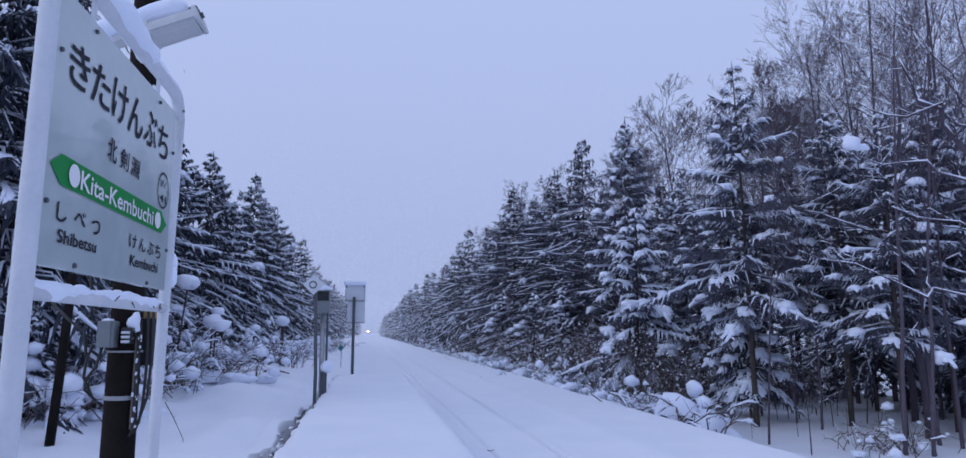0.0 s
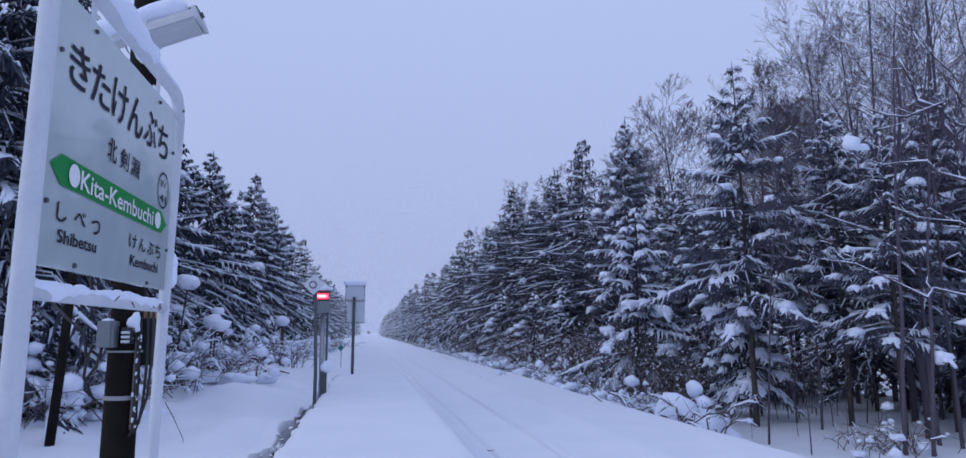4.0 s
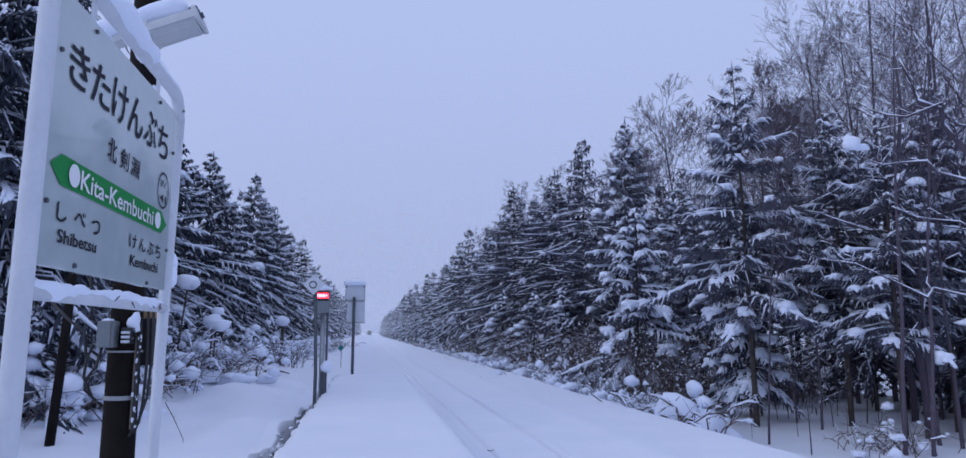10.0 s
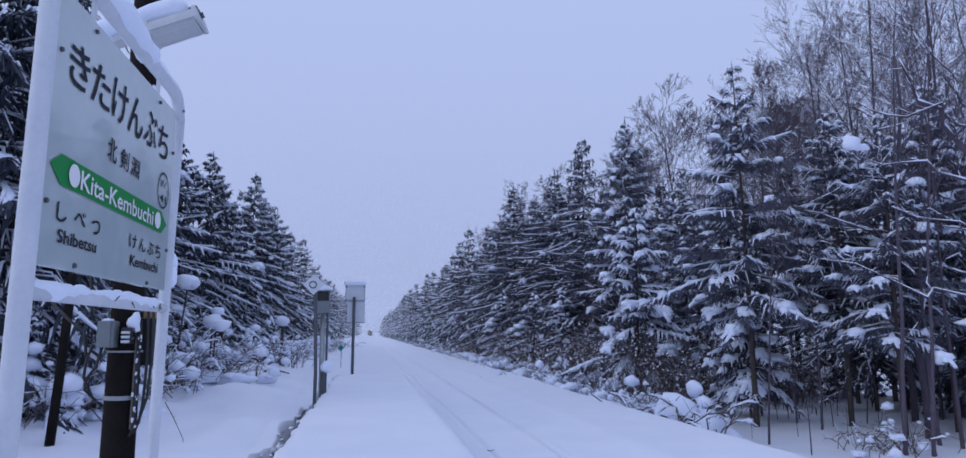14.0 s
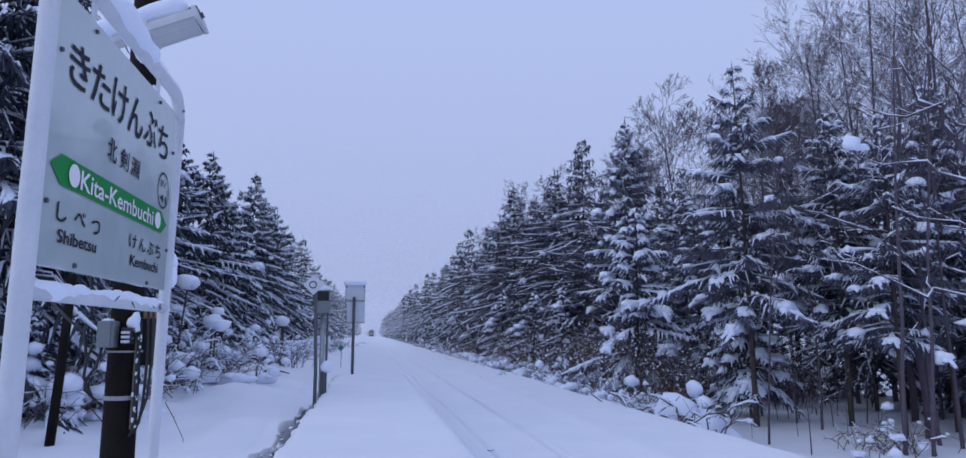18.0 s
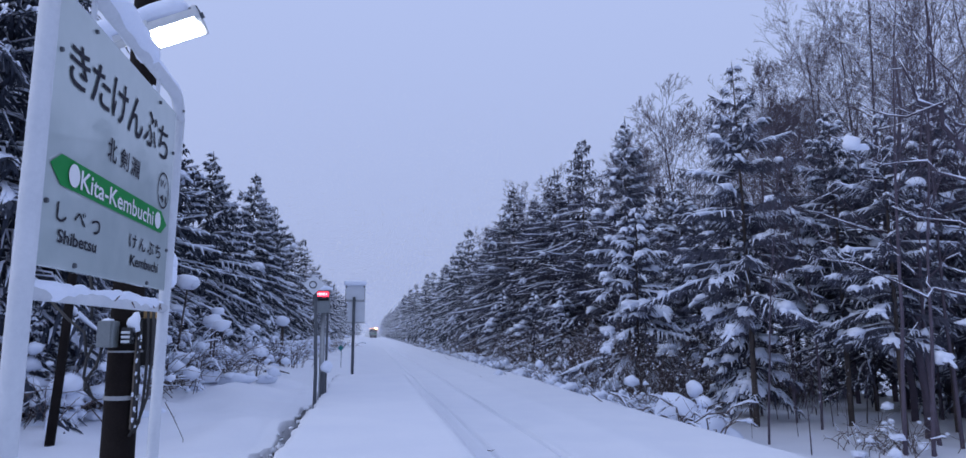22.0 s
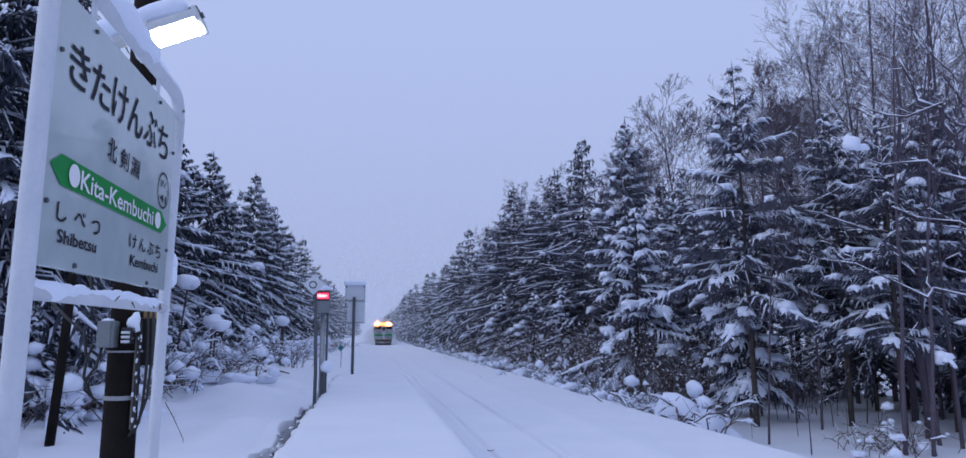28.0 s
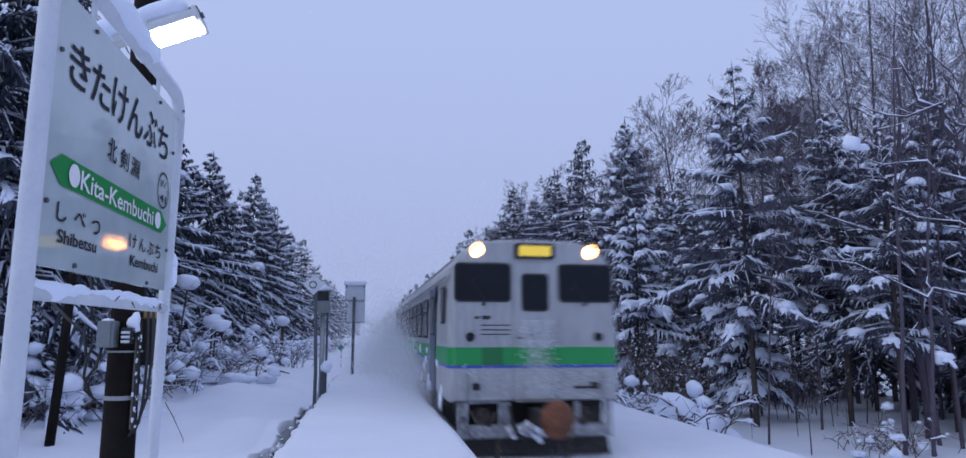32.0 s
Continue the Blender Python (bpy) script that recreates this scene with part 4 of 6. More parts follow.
def bushes():
    rng = random.Random(12)
    big = bush(MOUNDED, (8.6, 18.6, gz(8.6, 18.6)), 1.5, 0, "bushes along the track bank")
    tagged(big, "large bush half buried under smooth mounds of snow")
    bush(BUSH[2], (13.36, 16.3, gz(13.36, 16.3)), 1.3, 40, "bushes on the forest floor")
    bush(BURIED[0], (9.6, 21.0, gz(9.6, 21.0)), 1.2, 200, "bushes along the track bank")
    for i in range(56):
        y = 21.5 * (1.042 ** i) if i < 44 else rng.uniform(24, 70)
        x = rng.uniform(8.4, 9.8) if i < 44 else rng.uniform(9.5, 13.5)
        bush(BUSH[i % 4], (x, y, gz(x, y)), rng.uniform(1.2, 2.2), rng.uniform(0, 360), "bushes along the track bank")
    for i in range(56):
        y = 24.5 * (1.0215 ** i) + rng.uniform(-0.8, 0.8)
        x = rng.uniform(9.9, 12.0)
        b = bush(THICKET[i % 3], (x, y, gz(x, y)), rng.uniform(0.75, 1.15), rng.uniform(0, 360), "thickets at the forest edge")
        tagged(b, "head-high thicket of thin brown stems dotted with snow")
    for i in range(14):
        x, y = rng.uniform(15.0, 23.5), rng.uniform(28, 36)
        b = bush(THICKET[i % 3], (x, y, gz(x, y)), rng.uniform(0.7, 1.1), rng.uniform(0, 360), "thickets at the forest edge")
        tagged(b, "head-high thicket of thin brown stems dotted with snow")
    for i in range(3):
        x, y = rng.uniform(11.5, 15.0), rng.uniform(25, 30)
        bush(BUSH[i % 4], (x, y, gz(x, y)), rng.uniform(0.7, 1.3), rng.uniform(0, 360), "bushes on the forest floor")
    for x, y, q in ((7.9, 21.6, 0.9), (8.2, 26.0, 1.1), (8.0, 28.6, 1.0), (8.3, 33.5, 1.3), (8.1, 40.0, 1.3), (8.3, 48.5, 1.4), (8.6, 59.0, 1.6), (10.4, 23.5, 1.2), (10.6, 30.0, 1.4), (8.9, 23.8, 1.5), (9.8, 26.5, 1.4), (8.8, 31.0, 1.6), (9.2, 37.0, 1.6), (9.0, 44.0, 1.7), (9.1, 54.0, 1.8), (8.9, 66.0, 1.8), 
                    (-7.2, 24.0, 1.9), (-6.9, 28.5, 2.0), (-6.3, 33.0, 1.9), (-5.8, 38.0, 1.6), (-7.4, 20.0, 1.7), (-6.2, 44.0, 2.0), (-4.8, 52.0, 1.6), (-5.4, 60.0, 2.0), (-8.2, 17.8, 1.5), (-3.8, 41.0, 1.0), (-6.0, 72.0, 2.2)):
        bush(BURIED[int(y) % 2], (x, y, gz(x, y)), q, rng.uniform(0, 360), "bushes along the track bank")
    for x, y, q in ((-6.0, 19.5, 1.15), (-5.5, 22.0, 1.0), (-4.7, 22.6, 0.75), (-6.6, 23.5, 1.2), (-5.4, 26.5, 0.9), (-6.4, 17.0, 1.0), (-7.4, 15.6, 1.1), (-5.2, 31.0, 0.8), (-6.2, 14.6, 0.8), (-8.0, 14.4, 1.1)):
        b = bush(BALLED[int(y * 10) % 2], (x, y, gz(x, y)), q, rng.uniform(0, 360), "bushes below the spruces")
        tagged(b, "tall leafless bush hung with round balls of snow")
    for x, y in ((-6.0, 14.8), (-6.9, 14.2), (-7.6, 13.4), (-6.5, 15.6), (-5.6, 15.6)):
        bush(BUSH[int(y * 10) % 4], (x, y, gz(x, y)), rng.uniform(0.9, 1.3), rng.uniform(0, 360), "bushes below the spruces")
    for i in range(44):
        y = 17.5 * (1.04 ** i) + rng.uniform(-0.6, 0.6)
        x = rng.uniform(-8.2, -5.4) if y < 27 else rng.uniform(-7.4, -3.2)
        bush(BUSH[i % 4], (x, y, gz(x, y)), rng.uniform(0.9, 1.8), rng.uniform(0, 360), "bushes below the spruces")


left_trees()
left_young()
right_trees()
hero_fir()
bare_woods()
edge_trees()
bushes()

# ---------------------------------------------------------------- station name sign
SX = -1.05


def text_mesh(s, y0, y1, z0, z1, x, bold=0.0):
    """Lettering that fills the given rectangle on a plane of constant x."""
    c = bpy.data.curves.new("lettering", "FONT")
    c.body, c.resolution_u, c.offset = s, 3, bold
    ob = bpy.data.objects.new("lettering", c)
    scene.collection.objects.link(ob)
    dg = bpy.context.evaluated_depsgraph_get()
    me = bpy.data.meshes.new_from_object(ob.evaluated_get(dg))
    bpy.data.objects.remove(ob)
    xs, ys = [v.co.x for v in me.vertices], [v.co.y for v in me.vertices]
    for v in me.vertices:
        a = (v.co.x - min(xs)) / (max(xs) - min(xs))
        b = (v.co.y - min(ys)) / (max(ys) - min(ys))
        v.co = (x, y0 + (y1 - y0) * a, z0 + (z1 - z0) * b)
    return me


def lettering(parent, s, box, x, mat, bold=0.0):
    me = text_mesh(s, *box, x, bold)
    me.materials.clear()
    me.materials.append(mat)
    ob = new("lettering", me)
    ob.parent = parent
    return ob


def disc(y, z, r, x, n=28, ry=None):
    g = Geo()
    g.v = [(x, y + (ry or r) * math.cos(math.tau * i / n), z + r * math.sin(math.tau * i / n)) for i in range(n)]
    g.f = [tuple(range(n))]
    return g


def ring(y, z, r, w, x, n=32):
    g = Geo()
    for i in range(n):
        c, s = math.cos(math.tau * i / n), math.sin(math.tau * i / n)
        g.v += [(x, y + (r - w) * c, z + (r - w) * s), (x, y + r * c, z + r * s)]
    g.f = [(2 * i, 2 * i + 1, (2 * i + 3) % (2 * n), (2 * i + 2) % (2 * n)) for i in range(n)]
    return g


def build_sign():
    rng = random.Random(2)
    s = thing("station_sign", (0, 0, 0), "white enamel station name board in a frosted pipe frame", "sign")
    face = SX + 0.012
    x1 = face + 0.004
    b = part("board", Geo().box((SX - 0.012, 2.326, 2.413), (face, 3.742, 3.356), 0.004), BOARD, s, "pale grey-white enamel board")
    for txt, bx, bold in (("き", (2.444, 2.615, 3.055, 3.213), 0.010), ("た", (2.636, 2.822, 3.056, 3.214), 0.010), ("け", (2.846, 3.020, 3.052, 3.228), 0.010),
                          ("ん", (3.036, 3.226, 3.054, 3.232), 0.010), ("ぶ", (3.246, 3.428, 3.062, 3.234), 0.010), ("ち", (3.452, 3.622, 3.058, 3.220), 0.010),
                          ("北", (2.838, 2.938, 2.878, 2.974), 0.012), ("剣", (2.980, 3.082, 2.878, 2.966), 0.012), ("淵", (3.112, 3.222, 2.878, 2.964), 0.012),
                          ("し", (2.449, 2.527, 2.570, 2.634), 0.012), ("べ", (2.589, 2.688, 2.580, 2.632), 0.012), ("つ", (2.742, 2.828, 2.567, 2.624), 0.012), ("Shibetsu", (2.470, 2.806, 2.499, 2.546), 0.016),
                          ("け", (3.162, 3.258, 2.566, 2.628), 0.010), ("ん", (3.288, 3.384, 2.566, 2.628), 0.010), ("ぶ", (3.410, 3.506, 2.566, 2.628), 0.010), ("ち", (3.530, 3.618, 2.562, 2.628), 0.010),
                          ("Kembuchi", (3.190, 3.590, 2.489, 2.538), 0.016),
                          ("W", (3.530, 3.632, 2.917, 2.956), 0.0), ("41", (3.540, 3.648, 2.846, 2.884), 0.010)):
        lettering(b, txt, bx, x1, INK, bold)
    band = Geo()
    band.v = [(x1, y, z) for y, z in ((2.368, 2.750), (2.455, 2.692), (3.596, 2.690), (3.684, 2.742), (3.580, 2.798), (2.447, 2.797))]
    band.f = [(0, 1, 2, 3, 4, 5)]
    part("name_band", band, GREEN, b, "green arrow-ended band")
    lettering(b, "Kita-Kembuchi", (2.606, 3.450, 2.706, 2.778), x1 + 0.004, WHITE, 0.012)
    for y in (2.550, 3.522):
        part("band_dot", disc(y, 2.744, 0.041, x1 + 0.004, ry=0.046), WHITE, b)
    part("number_ring", ring(3.592, 2.906, 0.092, 0.009, x1), INK, b)
    for y, z in ((2.375, 3.138), (2.640, 3.320), (3.448, 3.318), (3.712, 3.131), (2.366, 2.622), (2.624, 2.434), (3.435, 2.430), (3.712, 2.617)):
        part("bolt", Geo().tube([(face - 0.002, y, z), (face + 0.010, y, z)], [0.010, 0.008], 8), DARKPOST, b)
    # pipe frame
    R = 0.031
    part("post", Geo().tube([(SX - 0.004, 2.306, 0.2), (SX - 0.004, 2.306, 1.4), (SX - 0.004, 2.306, 2.6), (SX - 0.004, 2.306, 3.0), (SX - 0.004, 2.306, 3.40)], [R + 0.005, R + 0.004, R + 0.002, R, R], 14), FROST, s, "frosted white steel post", smooth=True)
    arc = [(SX - 0.004, 2.306, 3.40), (SX - 0.004, 2.326, 3.44), (SX, 2.37, 3.465), (SX, 2.43, 3.47), (SX, 3.0, 3.47), (SX, 3.68, 3.47), (SX, 3.77, 3.455), (SX, 3.815, 3.41), (SX, 3.83, 3.34)]
    part("top_pipe", Geo().tube(arc, [R] * len(arc), 14), FROST, s, "rounded top pipe", smooth=True)
    part("post", Geo().tube([(SX, 3.83, 3.34), (SX, 3.815, 2.9), (SX, 3.795, 2.4), (SX, 3.775, 1.8), (SX, 3.775, 0.2)], [R, R - 0.001, R - 0.003, R - 0.004, R - 0.004], 14), FROST, s, "frosted white steel post", smooth=True)
    part("bottom_pipe", Geo().tube([(SX, 2.31, 2.325), (SX, 3.79, 2.325)], [0.024, 0.024], 12), FROST, s, smooth=True)
    for y in (2.64, 3.448):
        part("bracket", Geo().box((SX - 0.008, y - 0.012, 3.35), (SX + 0.006, y + 0.012, 3.45), 0.002), FROST, s)
    part("bolt", Geo().tube([(SX + 0.028, 3.80, 3.39), (SX + 0.036, 3.80, 3.39)], [0.006, 0.006], 8), RUBBER, s)
    # snow lying on the pipes
    g = Geo()
    ys = np.linspace(2.42, 3.34, 30)
    g.tube([(SX + 0.004 * math.sin(9 * y), y, 3.508 + 0.010 * math.sin(5 * y + 1)) for y in ys], [(0.056 + 0.005 * math.sin(11 * y + 1) + 0.003 * math.sin(31 * y)) * (0.45 if y > 3.33 else 0.8 if y > 3.30 else 1) for y in ys], 12)
    part("pipe_snow", g, CAKED, s, "thick ridge of snow on the top pipe", smooth=True)
    g = Geo()
    ys = np.linspace(3.30, 3.77, 14)
    g.tube([(SX, y, 3.494 - 0.05 * max(0, (y - 3.68) / 0.12) ** 2) for y in ys], [0.026 + 0.003 * math.sin(17 * y) for y in ys], 10)
    part("pipe_snow", g, CAKED, s, "thin snow at the pipe's bend", smooth=True)
    g = Geo()
    ys = np.linspace(2.33, 3.77, 60)
    g.tube([(SX + 0.008 * math.sin(13 * y), y, 2.345 + 0.006 * math.sin(6 * y + 2) + 0.004 * math.sin(37 * y)) for y in ys], [0.024 + 0.005 * math.sin(8 * y) + 0.004 * math.sin(23 * y + 1) + 0.003 * math.sin(51 * y) for y in ys], 10)
    part("pipe_snow", g, CAKED, s, "uneven snow along the lower pipe", smooth=True)
    for k in range(5):
        y = 2.5 + 1.2 * rng.random()
        a = (SX + 0.024, y, 2.33 + rng.uniform(-0.01, 0.01))
        part("frost_twig", Geo().tube([a, (SX + 0.034, y + rng.uniform(-0.06, 0.06), 2.33 + rng.uniform(-0.03, 0.02))], [0.004, 0.002], 5), BRUSH, s)
    for y, z, q in ((3.842, 2.50, 0.055), (3.84, 2.57, 0.04)):
        part("snow_lump", Geo().blob((SX + 0.002, y, z), (0.04, q * 0.9, q * 1.3), rng, 0.15, True), CAKED, s, smooth=True)


build_sign()


def build_utility_pole():
    rng = random.Random(6)
    px, py = -1.93, 6.0
    p = thing("utility_pole", (px, py, 0), "tarred dark wooden pole with switch boxes and cables", "pole")
    part("shaft", Geo().tube([(0, 0, 0.0), (0.0, 0, 1.2), (-0.01, 0, 3.0), (-0.06, 0, 7.6)], [0.134, 0.126, 0.118, 0.10], 18), POLEWOOD, p, smooth=True)
    # meter box, its fittings and the cables
    mb = part("switch_box", Geo().box((-0.135, -0.26, 2.085), (-0.012, -0.125, 2.29), 0.012), GREYBOX, p, "grey steel switch box")
    part("box_lid", Geo().box((-0.128, -0.272, 2.093), (-0.03, -0.258, 2.283), 0.006), GREYBOX, mb)
    part("box_snow", Geo().blob((-0.08, -0.2, 2.293), (0.05, 0.05, 0.014), rng, 0.2, True), CAKED, mb, smooth=True)
    part("terminal_box", Geo().box((0.03, -0.22, 2.11), (0.11, -0.12, 2.24), 0.01), BLACK, p)
    for z in (2.13, 2.165, 2.20):
        part("insulator", Geo().tube([(0.035, -0.225, z), (0.095, -0.225, z)], [0.010, 0.010], 8), FROST, p)
    part("snow_cap", Geo().blob((0.085, -0.12, 2.27), (0.05, 0.05, 0.085), rng, 0.2, True), CAKED, p, smooth=True)
    for z, r, w in ((1.69, 0.126, 0.016), (2.05, 0.122, 0.007)):
        part("steel_band", Geo().tube([(0, 0, z - w), (0.0, 0, z + w)], [r + 0.008, r + 0.008], 20), GALV, p)
    part("conduit", Geo().tube([(0.13, -0.10, 1.42), (0.13, -0.10, 2.30)], [0.016, 0.016], 8), RUBBER, p, "black cable conduit with frost")
    for k in range(16):
        q = rng.uniform(0.004, 0.010)
        part("batten_frost", Geo().blob((0.13 + rng.uniform(-0.016, 0.022), -0.118, rng.uniform(1.45, 2.25)), (q, 0.008, q * rng.uniform(1.0, 3.0)), rng, 0.3), CAKED, p, smooth=True)
    part("batten", Geo().box((0.10, -0.10, 1.45), (0.128, -0.07, 2.28), 0.004), PLANK, p, "thin frosted batten")
    for pts in (((-0.10, -0.2, 2.1), (-0.13, -0.22, 1.95), (-0.20, -0.2, 1.84), (-0.21, -0.18, 1.76), (-0.14, -0.15, 1.68)),
                ((-0.17, -0.2, 2.1), (-0.21, -0.2, 2.0), (-0.22, -0.2, 1.86), (-0.16, -0.16, 1.70)),
                ((-0.24, -0.2, 2.65), (-0.2, -0.22, 2.5), (-0.19, -0.22, 2.3)),
                ((0.18, -0.1, 2.45), (0.2, -0.1, 2.0), (0.19, -0.1, 1.65), (0.17, -0.1, 1.50), (0.11, -0.12, 1.40)),
                ((0.22, -0.1, 2.45), (0.235, -0.1, 2.05), (0.22, -0.1, 1.70), (0.15, -0.11, 1.44)),
                ((-0.55, -0.1, 2.45), (-0.38, -0.16, 2.30), (-0.24, -0.2, 2.20), (-0.215, -0.2, 2.02))):
        part("cable", Geo().tube(pts, [0.011] * len(pts), 6), RUBBER, p, smooth=True)
    # black board with a pale batten behind the sign's post
    part("side_cabinet", Geo().box((0.04, 0.14, 1.93), (0.17, 0.34, 2.315), 0.01), RUBBER, p, "black weathered cabinet")
    part("cabinet_cap", Geo().box((0.0, 0.14, 2.32), (0.18, 0.36, 2.405), 0.008), YELLOWWOOD, p, "pale new wood head")
    part("arm", Geo().tube([(0.0, 0, 4.62), (0.10, -0.30, 4.50), (0.20, -0.78, 4.38)], [0.022, 0.022, 0.022], 8), GALV, p)
    part("pole_snow", Geo().blob((0.09, -0.10, 4.05), (0.05, 0.05, 0.22), rng, 0.25, True), CAKED, p, smooth=True)


build_utility_pole()

LAMP_AT = pose(-1.655, 5.2, 4.395, -8, -22, -4)


def build_lamp():
    """A tilted tray lamp: hood, cover frame and a tube that turns its bright half down when it is switched on."""
    lamp = thing("platform_lamp", (0, 0, 0), "grey hooded fluorescent platform lamp with snow on top", "lamp")
    lamp.matrix_basis = LAMP_AT @ Matrix.Diagonal((0.88, 1, 1, 1))
    hood = Geo().prism([(-0.112, 0.0), (0.112, 0.0), (0.105, 0.05), (0.06, 0.085), (-0.06, 0.085), (-0.105, 0.05)], 0, 0.0, 0.43)
    part("hood", hood, LAMPWHITE, lamp, "grey steel hood")
    for x in (0.008, 0.42):
        part("end_cap", Geo().box((x - 0.02, -0.118, -0.045), (x + 0.02, 0.118, 0.07), 0.012), LAMPWHITE, lamp)
    for y in (-0.116, 0.116):
        part("cover_rail", Geo().box((0.0, y - 0.006, -0.03), (0.43, y + 0.006, 0.01), 0.003), LAMPWHITE, lamp)
    part("hinge", Geo().tube([(0.435, -0.02, 0.03), (0.467, -0.02, 0.03)], [0.028, 0.022], 10), DARKPOST, lamp)
    part("latch", Geo().box((0.365, -0.06, 0.07), (0.445, 0.06, 0.105), 0.012), DARKPOST, lamp)
    part("bracket", Geo().box((-0.30, -0.05, 0.02), (0.02, 0.05, 0.075), 0.01), LAMPWHITE, lamp)
    xs = np.linspace(-0.52, 0.36, 16)
    g = Geo().tube([(x, 0.01 * math.sin(9 * x), 0.155 + 0.012 * math.sin(11 * x) - 0.05 * max(0, x - 0.05)) for x in xs], [(0.115 + 0.012 * math.sin(7 * x)) * (0.55 if i in (0, 15) else 1) for i, x in enumerate(xs)], 14, squash=0.68)
    part("lamp_snow", g, CAKED, lamp, "thick snow on the hood", smooth=True)
    tube = thing("tube", (0.0, 0, -0.012))
    tube.parent = lamp
    n = 10
    for nm, mat, lo in (("tube_dull_half", DIFFUSER, math.pi), ("tube_bright_half", TUBE_ON, 0.0)):
        g = Geo()
        for x in (0.024, 0.40):
            for i in range(n + 1):
                a = lo + math.pi * i / n
                g.v.append((x, 0.112 * math.cos(a), 0.062 * math.sin(a)))
        for i in range(n):
            g.f.append((i, i + 1, i + n + 2, i + n + 1))
        g.f.append(tuple(range(n + 1)))
        g.f.append(tuple(range(2 * n + 1, n, -1)))
        part(nm, g, mat, tube, smooth=False)
    return tube


LAMP_TUBE = build_lamp()


def build_small_posts():
    rng = random.Random(13)
    # thin leaning post in the snow
    t = thing("timber_post", (-5.22, 13.0, 0.2), "thin dark timber post leaning in the snow", "post")
    part("shaft", Geo().tube([(-0.05, 0, 0), (0.03, 0, 1.5), (0.1, 0, 3.4)], [0.078, 0.075, 0.07], 10), POLEWOOD, t, smooth=True)
    # diamond stop marker on a slim pole
    d = thing("stop_marker", (-1.06, 14.05, 0.5), "white diamond stop marker with a black ring on a slim pole", "sign")
    part("pole", Geo().tube([(0.06, 0, -0.2), (0.06, 0, 0.9), (0.0, 0, 2.75)], [0.036, 0.036, 0.034], 10), DARKPOST, d, smooth=True)
    c = 2.64
    plate = Geo().prism([(-0.035, c - 0.205), (0.19, c + 0.01), (-0.035, c + 0.205), (-0.24, c + 0.01)], 1, -0.055, -0.045)
    pl = part("plate", plate, FROST, d, "white diamond plate")
    rg = ring(-0.045, c, 0.075, 0.02, 0.0)
    rg.v = [(y, -0.060, z) for x, y, z in rg.v]
    part("plate_ring", rg, INK, pl)
    # train-approach display on its own post
    e = thing("train_display", (-1.07, 16.2, 0.07), "grey train approach display box with a red flashing panel", "display")
    e.scale = (1.15, 1.15, 1.15)
    part("post", Geo().tube([(0.03, 0.1, -0.2), (0.03, 0.1, 2.3)], [0.048, 0.048], 8), GALV, e, "frosted grey post", smooth=True)
    part("post", Geo().tube([(0.12, 0.1, 0.2), (0.12, 0.1, 2.3)], [0.022, 0.022], 8), DARKPOST, e)
    part("housing", Geo().box((-0.155, -0.06, 2.235), (0.155, 0.16, 2.46), 0.012), GREYBOX, e, "grey-green steel housing")
    part("housing", Geo().box((-0.155, 0.10, 2.44), (0.155, 0.16, 2.68), 0.006), GREYBOX, e)
    for x in (-0.15, 0.15):
        part("cheek", Geo().box((x - 0.008, -0.07, 2.45), (x + 0.008, 0.12, 2.68), 0.003), GREYBOX, e)
    part("visor", Geo().box((-0.17, -0.14, 2.665), (0.17, 0.16, 2.69), 0.006), GREYBOX, e)
    part("sill", Geo().box((-0.15, -0.07, 2.45), (0.15, 0.02, 2.475), 0.004), GREYBOX, e)
    part("cap_snow", Geo().blob((0.0, 0.02, 2.70), (0.19, 0.17, 0.10), rng, 0.15, True, 0.7), CAKED, e, "cap of snow", smooth=True)
    part("post_snow", Geo().blob((0.13, 0.02, 1.18), (0.13, 0.13, 0.11), rng, 0.2, True), CAKED, e, "lump of snow", smooth=True)
    part("stump", Geo().tube([(0.06, 0.0, 0.0), (0.07, 0.0, 1.08)], [0.055, 0.05], 9), DARKPOST, e, "dark wooden stump")
    # three-sided drum: one side carries the lit letters, two stay dark
    drum = thing("display_drum", (0, 0.02, 2.57))
    drum.parent = e
    R = 0.072
    for k, (nm, mat) in enumerate((("dark_side", BLACK), ("lit_side", BLACK), ("dark_side", BLACK))):
        g = Geo().box((-0.138, -R - 0.004, -0.098), (0.138, -R + 0.004, 0.098), 0.002)
        ob = part(nm, g, mat, drum)
        ob.matrix_basis = pose(0, 0, 0, -120 * k)
        if k == 1:
            lit = part("lit_field", Geo().box((-0.134, -R - 0.010, -0.056), (0.134, -R - 0.006, 0.056), 0.001), LED_ON, drum)
            lit.matrix_basis = pose(0, 0, 0, -120)
            for j, (x, w, h) in enumerate(((-0.085, 0.018, 0.026), (-0.04, 0.016, 0.03), (0.0, 0.016, 0.024), (0.045, 0.018, 0.03), (0.088, 0.012, 0.02))):
                q = part("lit_letter", Geo().box((x - w, -R - 0.016, -h), (x + w, -R - 0.012, h), 0.001), LED_CORE, drum)
                q.matrix_basis = pose(0, 0, 0, -120)
    # notice boards at the platform's end
    f = thing("notice_post", (-0.48, 23.0, 0.7), "post with two pale notice boards seen from behind, snow on top", "sign")
